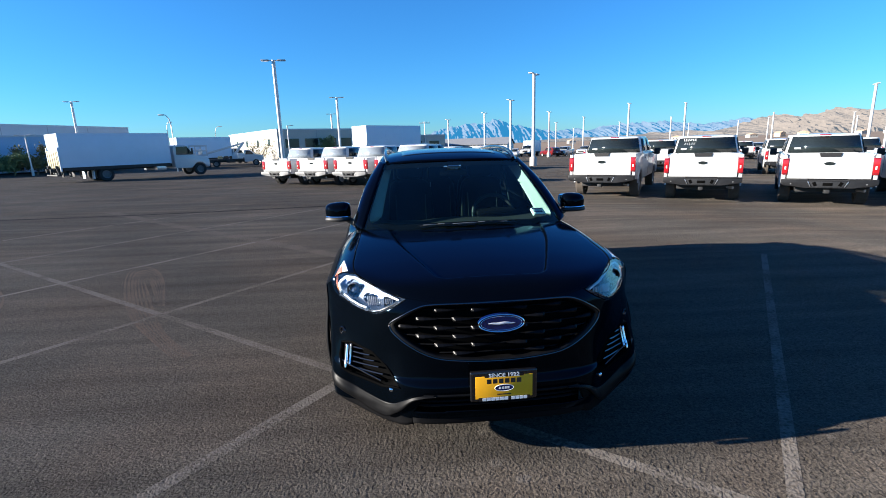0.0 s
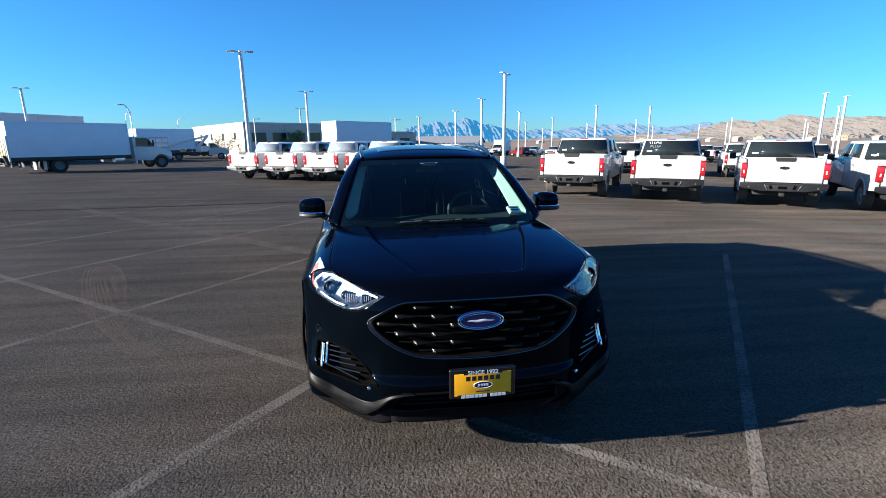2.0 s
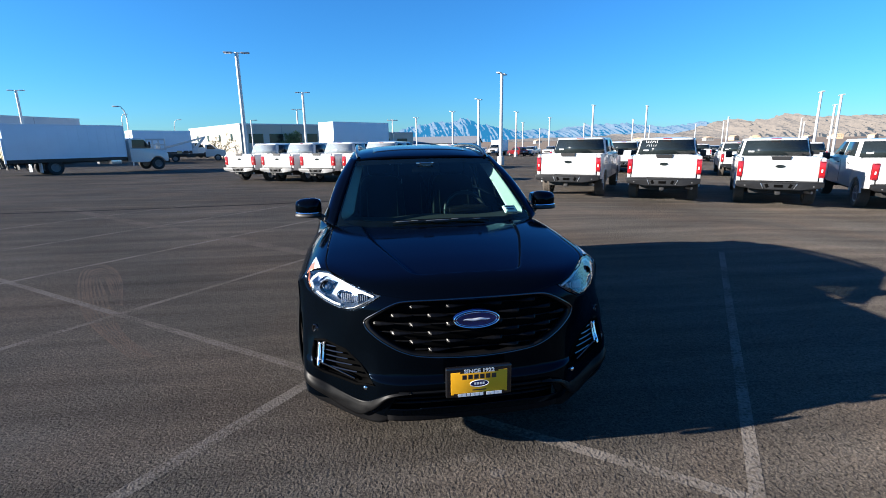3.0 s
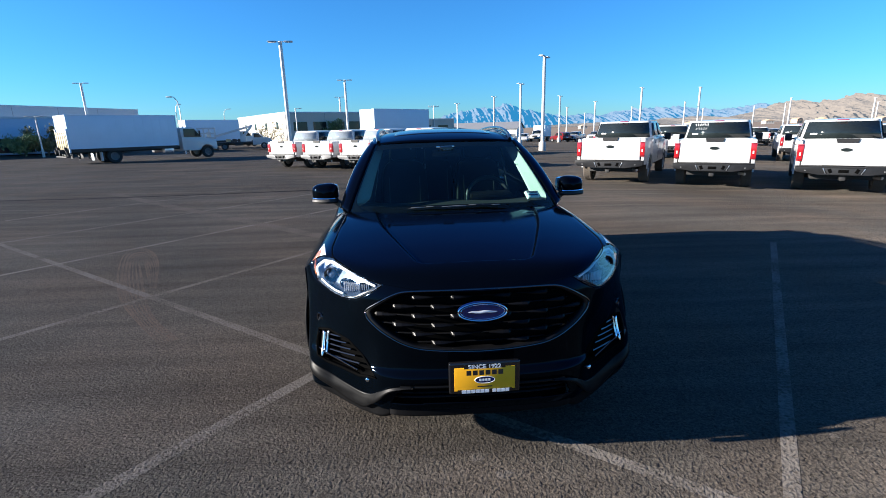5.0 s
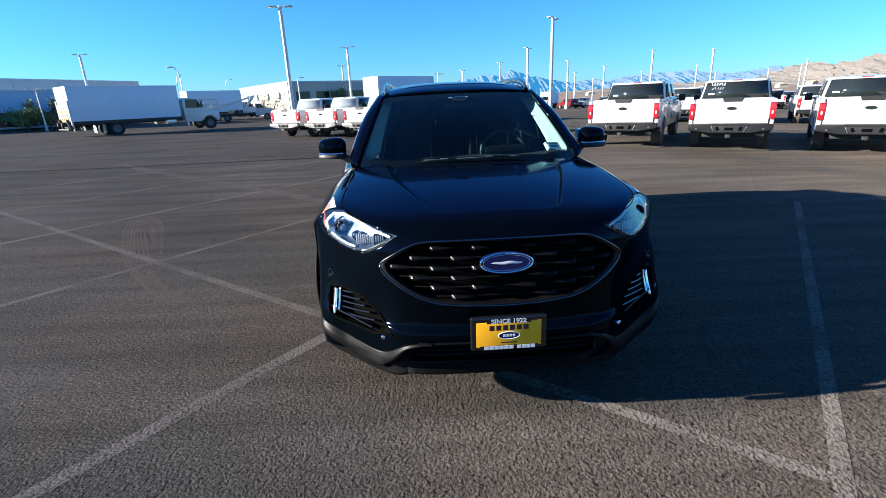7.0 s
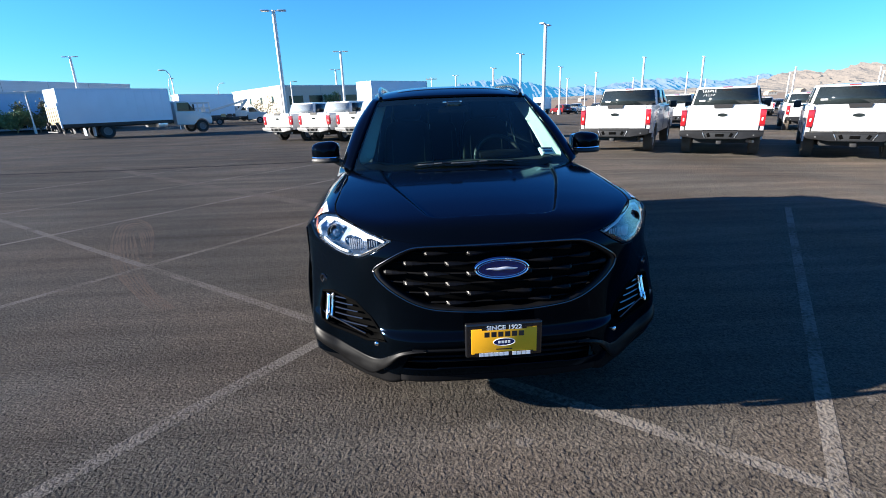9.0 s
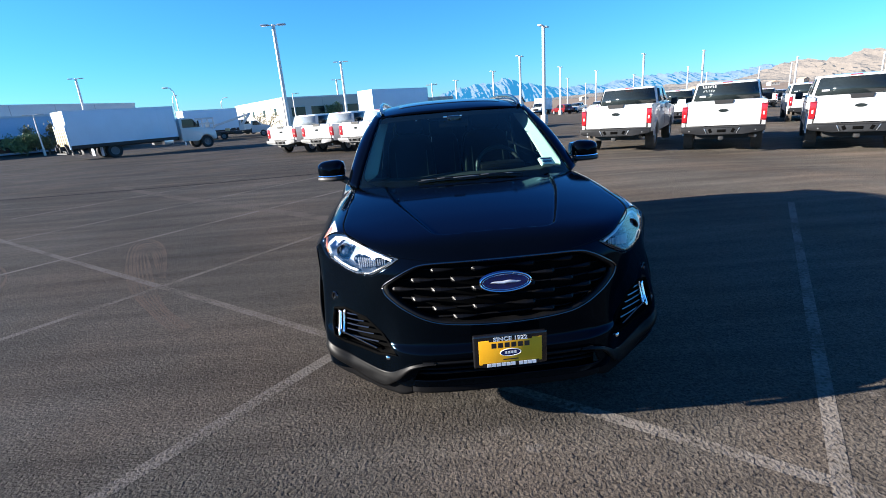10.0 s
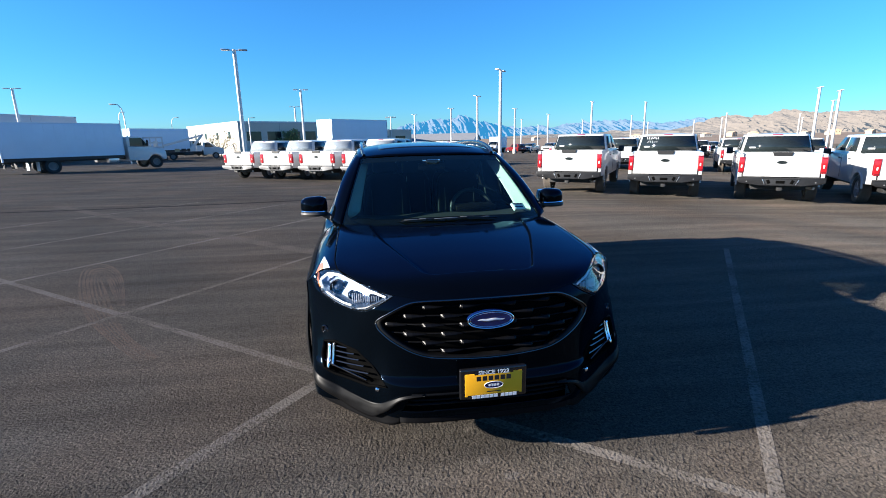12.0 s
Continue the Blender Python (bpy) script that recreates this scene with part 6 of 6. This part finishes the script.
# ---- Trees ----
def tree(label, x, y, h, spread, leaf="leaf", bare=0.3, n=900, seed=1, name="tree", leaf_size=1.0):
    rnd = random.Random(seed)
    root = thing(name, label, "tree", at=pose(x, y, ground_z(x, y)))
    bm = fresh()
    tips = []
    base = Vector((0, 0, 0))
    fork = Vector((0.05 * h, 0, bare * h))
    tube(bm, [(0, 0, -0.1), (0.02 * h, 0.01 * h, bare * h * 0.5), fork], lambda t: mix(0.035 * h, 0.022 * h, t), 8)
    for k in range(9):
        a = 2 * math.pi * k / 9 + rnd.uniform(-0.3, 0.3)
        r, z = spread * rnd.uniform(0.45, 0.95), h * rnd.uniform(bare + 0.2, 0.95)
        mid = Vector((r * 0.45 * math.cos(a), r * 0.45 * math.sin(a), mix(fork.z, z, 0.6)))
        tip = Vector((r * math.cos(a), r * math.sin(a), z))
        tube(bm, [fork, mid, tip], lambda t: mix(0.014 * h, 0.003 * h, t), 6)
        tips += [mid, tip, mid.lerp(tip, 0.5)]
        for j in range(3):
            q = tip + Vector((rnd.uniform(-1, 1), rnd.uniform(-1, 1), rnd.uniform(-0.4, 0.8))) * spread * 0.35
            tube(bm, [mid.lerp(tip, 0.6), q], lambda t: mix(0.006 * h, 0.002 * h, t), 5)
            tips.append(q)
    part("trunk", bm, "bark", root)
    bm = fresh()
    for i in range(n):
        c = rnd.choice(tips) + Vector((rnd.gauss(0, 1), rnd.gauss(0, 1), rnd.gauss(0, 0.8))) * spread * 0.16
        s = rnd.uniform(0.04, 0.11) * (0.5 + h / 6) * leaf_size
        q = Euler((rnd.uniform(0, 6), rnd.uniform(0, 6), rnd.uniform(0, 6))).to_matrix()
        bm.faces.new([bm.verts.new(c + q @ Vector(p)) for p in ((-s, 0, 0), (0, -s * 0.5, 0.02), (s, 0, 0), (0, s * 0.5, 0.02))])
    part("crown", bm, leaf, root, smooth=False)
    return root


tree("small olive desert tree against the office wall", -26.5, 82.11, 4.0, 2.4, "leaf_dry", 0.15, 1500, 5)
tree("dark green tree in front of the office wing", -15.5, 85.15, 4.4, 1.7, "leaf", 0.3, 2600, 8, leaf_size=1.4)
for i, (x, y, h) in enumerate(((-40.6, 51.6, 2.9), (-39.0, 53.4, 2.8), (-37.6, 55.0, 3.2), (-41.9, 50.2, 2.1))):
    tree("green shrub-like tree beside the warehouse wall", x, y, h, 1.5, ("leaf_dry", "leaf")[i % 2], 0.12, 2600, 20 + i, leaf_size=1.7)


# ---- Boom lift truck ----
boom = thing("boom_truck", "white utility truck with a folded white boom", "utility truck", at=pose(-29.6, 66.71, ground_z(-29, 66), 0, 0, -71))
bm = fresh()
box(bm, (0, 2.6, 0.98), (2.2, 5.4, 0.16), 0.02)
for s in (-1, 1):
    box(bm, (s * 0.45, 3.5, 0.75), (0.12, 7.2, 0.24), 0.01)
    for y in (0.8, 3.6):
        box(bm, (s * 0.95, y, 0.75), (0.35, 1.1, 0.4), 0.03)
part("flat_bed", bm, "frame_black", boom)
bm = fresh()
slab(bm, [(5.4, 0.6), (7.9, 0.6), (8.0, 1.0), (7.9, 1.45), (6.9, 1.6), (6.3, 2.2), (5.5, 2.25), (5.4, 2.1)], "x", -1.0, 1.0, 0.05)
part("cab", bm, "white_paint", boom)
for s in (-1, 1):
    bm = fresh()
    slab(bm, [(5.6, 1.6), (6.75, 1.6), (6.25, 2.12), (5.65, 2.15)], "x", *sorted((s * 0.995, s * 1.012)))
    part("side_window", bm, "window_dark", boom)
    for y in (1.7, 6.9):
        wheel(boom, s * 0.95, y, 0.45, 0.45, 0.26, s, "tyre", "rim_steel", 6, 0.6)
bm = fresh()
box(bm, (0.1, 4.2, 1.4), (0.8, 0.8, 0.8), 0.08)
part("turret", bm, "white_paint", boom)
for a, b, w in (((0.25, 4.2, 1.7), (0.25, 5.4, 3.15), 0.34), ((-0.15, 5.6, 3.25), (-0.15, 0.5, 1.85), 0.28)):
    bm = fresh()
    a, b = Vector(a), Vector(b)
    box(bm, (a + b) / 2, (w, (b - a).length, w), 0.03, Matrix.Rotation(math.atan2(b.z - a.z, b.y - a.y), 4, "X"))
    part("boom_arm", bm, "white_paint", boom)
platform = part("work_platform", box(fresh(), (0, -0.45, 1.58), (1.2, 2.2, 0.06), 0.01), "white_paint", boom, "white railed work platform")
for x in (-0.55, 0.55):
    for y in (-1.5, -0.8, -0.1, 0.6):
        part("rail_post", box(fresh(), (x, y, 2.3), (0.09, 0.09, 1.4), 0.01), "white_paint", platform)
    for z in (1.72, 2.3, 2.98):
        part("rail", box(fresh(), (x * 1.02, -0.45, z), (0.06, 2.2, 0.20), 0.01), "white_paint", platform)
for y in (-1.55, 0.65):
    for z in (1.72, 2.3, 2.98):
        part("rail", box(fresh(), (0, y, z), (1.1, 0.06, 0.20), 0.01), "white_paint", platform)
part("control_box", box(fresh(), (-0.2, -0.2, 2.06), (0.5, 0.5, 0.9), 0.03), "white_paint", platform)
for y in (2.2, 3.0, 3.7):
    part("tool_box", box(fresh(), (-0.95, y, 1.25), (0.3, 0.6, 0.4), 0.03), "cream" if y < 2.5 else "frame_black", boom)


# ---- Far cars ----
def small_suv(label, at, paint, group="far parked cars"):
    root = thing("parked_car", label, "car", group, at=at)
    bm = fresh()
    prof = [(0.05, 0.45), (0.3, 0.32)] + arc(0.95, 0.36, 0.42, 175, 5, 10) + arc(3.75, 0.36, 0.42, 175, 5, 10) + [(4.5, 0.35), (4.65, 0.55), (4.62, 0.85), (4.4, 1.0), (3.5, 1.08), (0.1, 1.12), (0.0, 0.8)]
    slab(bm, prof, "x", -0.93, 0.93, 0.07)
    part("body", bm, paint, root)
    bm = fresh()
    slab(bm, [(0.12, 1.08), (3.45, 1.05), (2.75, 1.62), (2.4, 1.70), (0.75, 1.70), (0.4, 1.62)], "x", -0.74, 0.74, 0.08)
    part("cabin", bm, paint, root)
    for s in (-1, 1):
        bm = fresh()
        slab(bm, [(0.55, 1.14), (3.1, 1.12), (2.6, 1.58), (0.75, 1.60)], "x", *sorted((s * 0.735, s * 0.752)))
        part("side_window", bm, "window_dark", root)
        part("tail_lamp", box(fresh(), (s * 0.76, 0.02, 0.98), (0.26, 0.06, 0.16), 0.02), "red_lamp", root)
        part("head_lamp", box(fresh(), (s * 0.72, 4.60, 0.82), (0.3, 0.08, 0.14), 0.02), "clear_lamp", root)
        for y in (0.95, 3.75):
            wheel(root, s * 0.82, y, 0.36, 0.36, 0.23, s, "tyre", "rim_silver", 6, 0.62)
    for nm, a, b in (("rear_window", (0.17, 1.2), (0.40, 1.60)), ("windshield", (3.38, 1.12), (2.80, 1.60))):
        bm = fresh()
        grid(bm, lambda u, v: (mix(-0.62, 0.62, u), mix(a[0], b[0], v) + (0.03 if a[0] > 1 else -0.03), mix(a[1], b[1], v)), 2, 2)
        part(nm, bm, "window_dark", root, thick=0.01)
    part("plate", box(fresh(), (0, -0.01, 0.80), (0.3, 0.03, 0.15), 0), "white_print", root)
    part("rear_bumper", box(fresh(), (0, 0.03, 0.50), (1.7, 0.12, 0.22), 0.03), "cladding", root)
    return root


small_suv("red SUV parked far off on the lot", pose(26.3, 85.15, ground_z(26, 84), 0, 0, 14), "red_paint")
small_suv("dark blue SUV parked far off on the lot", pose(17.0, 100.36, ground_z(17, 99), 0, 0, 150), "blue_paint")
grey = small_suv("grey SUV parked far off on the lot", pose(19.0, 99.34, ground_z(19, 98), 0, 0, 150), "grey_paint")
white = small_suv("white SUV parked far off on the lot", pose(21.5, 98.33, ground_z(21, 97), 0, 0, 160), "white_paint")
box_truck("white box truck far off near the lamp posts", pose(27.5, 105.42, ground_z(27, 104), 0, 0, 150), 5.0, 2.3, lift=False)
rnd = random.Random(4)
for i in range(9):
    x, y = 31.5 + i * 3.3 + rnd.uniform(-0.4, 0.4), 92.75 - i * 2.03
    copy_thing(truck, pose(x, y, ground_z(x, y), 0, 0, 146 + rnd.uniform(-4, 4)))
for i in range(7):
    x, y = 26.5 + i * 2.8, 52.72 - i * 1.93
    copy_thing(truck, pose(x, y, ground_z(x, y), 0, 0, -33.5))
for i in range(6):
    x, y = 39.0 + i * 3.0, 64.88 - i * 2.13
    copy_thing(white if i % 3 else grey, pose(x, y, ground_z(x, y), 0, 0, 146))
for x, y in ((1.6, 33.47), (4.1, 32.45), (-1.0, 35.49)):
    copy_thing(small, parked(x, y, 26))

# Curved street lights and a far utility pole.
for x, y, reach, tall in ((-27.1, 53.94, -0.7, 6.25), (-40.9, 81.30, 0.5, 6.9), (-40.1, 98.94, 0.9, 6.9)):
    root = thing("street_lamp", "curved pale street lamp", "street lamp", "street lamps", at=pose(x, y, ground_z(x, y)))
    bm = fresh()
    tube(bm, [(0, 0, 0), (0, 0, tall - 1.2), (0.16 * reach, 0, tall - 0.5), (0.6 * reach, 0, tall - 0.06), (reach, 0, tall)], lambda t: mix(0.07, 0.035, t), 10)
    part("pole", bm, "pole", root)
    part("lamp_head", box(fresh(), (reach * 1.3, 0, tall - 0.02), (0.6, 0.3, 0.12), 0.04), "lamp_head", root)
root = thing("utility_pole", "far pale steel pole with a cross arm", "utility pole", at=pose(2.6, 106.44, ground_z(2, 105)))
bm = fresh()
tube(bm, [(0, 0, 0), (0, 0, 8.0)], lambda t: mix(0.14, 0.10, t), 10)
part("pole", bm, "pole", root)
part("cross_arm", box(fresh(), (0, 0, 7.7), (2.4, 0.12, 0.14), 0.01), "lamp_head", root)
for k in (-1, -0.4, 0.4, 1):
    part("insulator", box(fresh(), (k, 0, 7.88), (0.1, 0.1, 0.22), 0.02), "concrete", root)

# Tan houses at the foot of the hills.
rnd = random.Random(9)
for i in range(24):
    x = 300 + i * 48 + rnd.uniform(-14, 14)
    y = 900 - i * 8 + rnd.uniform(-40, 40)
    w, d, h = rnd.uniform(12, 20), rnd.uniform(10, 14), rnd.uniform(5, 8)
    root = thing("house", "tan stucco house far off below the hills", "house", "far houses", at=pose(x, y, ground_z(x, y), 0, 0, rnd.uniform(-30, 30)))
    part("wall", box(fresh(), (0, 0, h / 2), (w, d, h), 0), "wall_tan" if i % 2 else "wall_cream", root, smooth=False)
    bm = fresh()
    slab(bm, [(-w / 2 - 0.6, h), (w / 2 + 0.6, h), (0, h + 2.4)], "y", -d / 2 - 0.5, d / 2 + 0.5)
    part("roof", bm, "wall_tan", root, smooth=False)
    for k in (-0.3, 0.0, 0.3):
        part("window", box(fresh(), (k * w, -d / 2 - 0.01, h * 0.6), (1.4, 0.1, 1.3), 0), "window_dark", root, smooth=False)
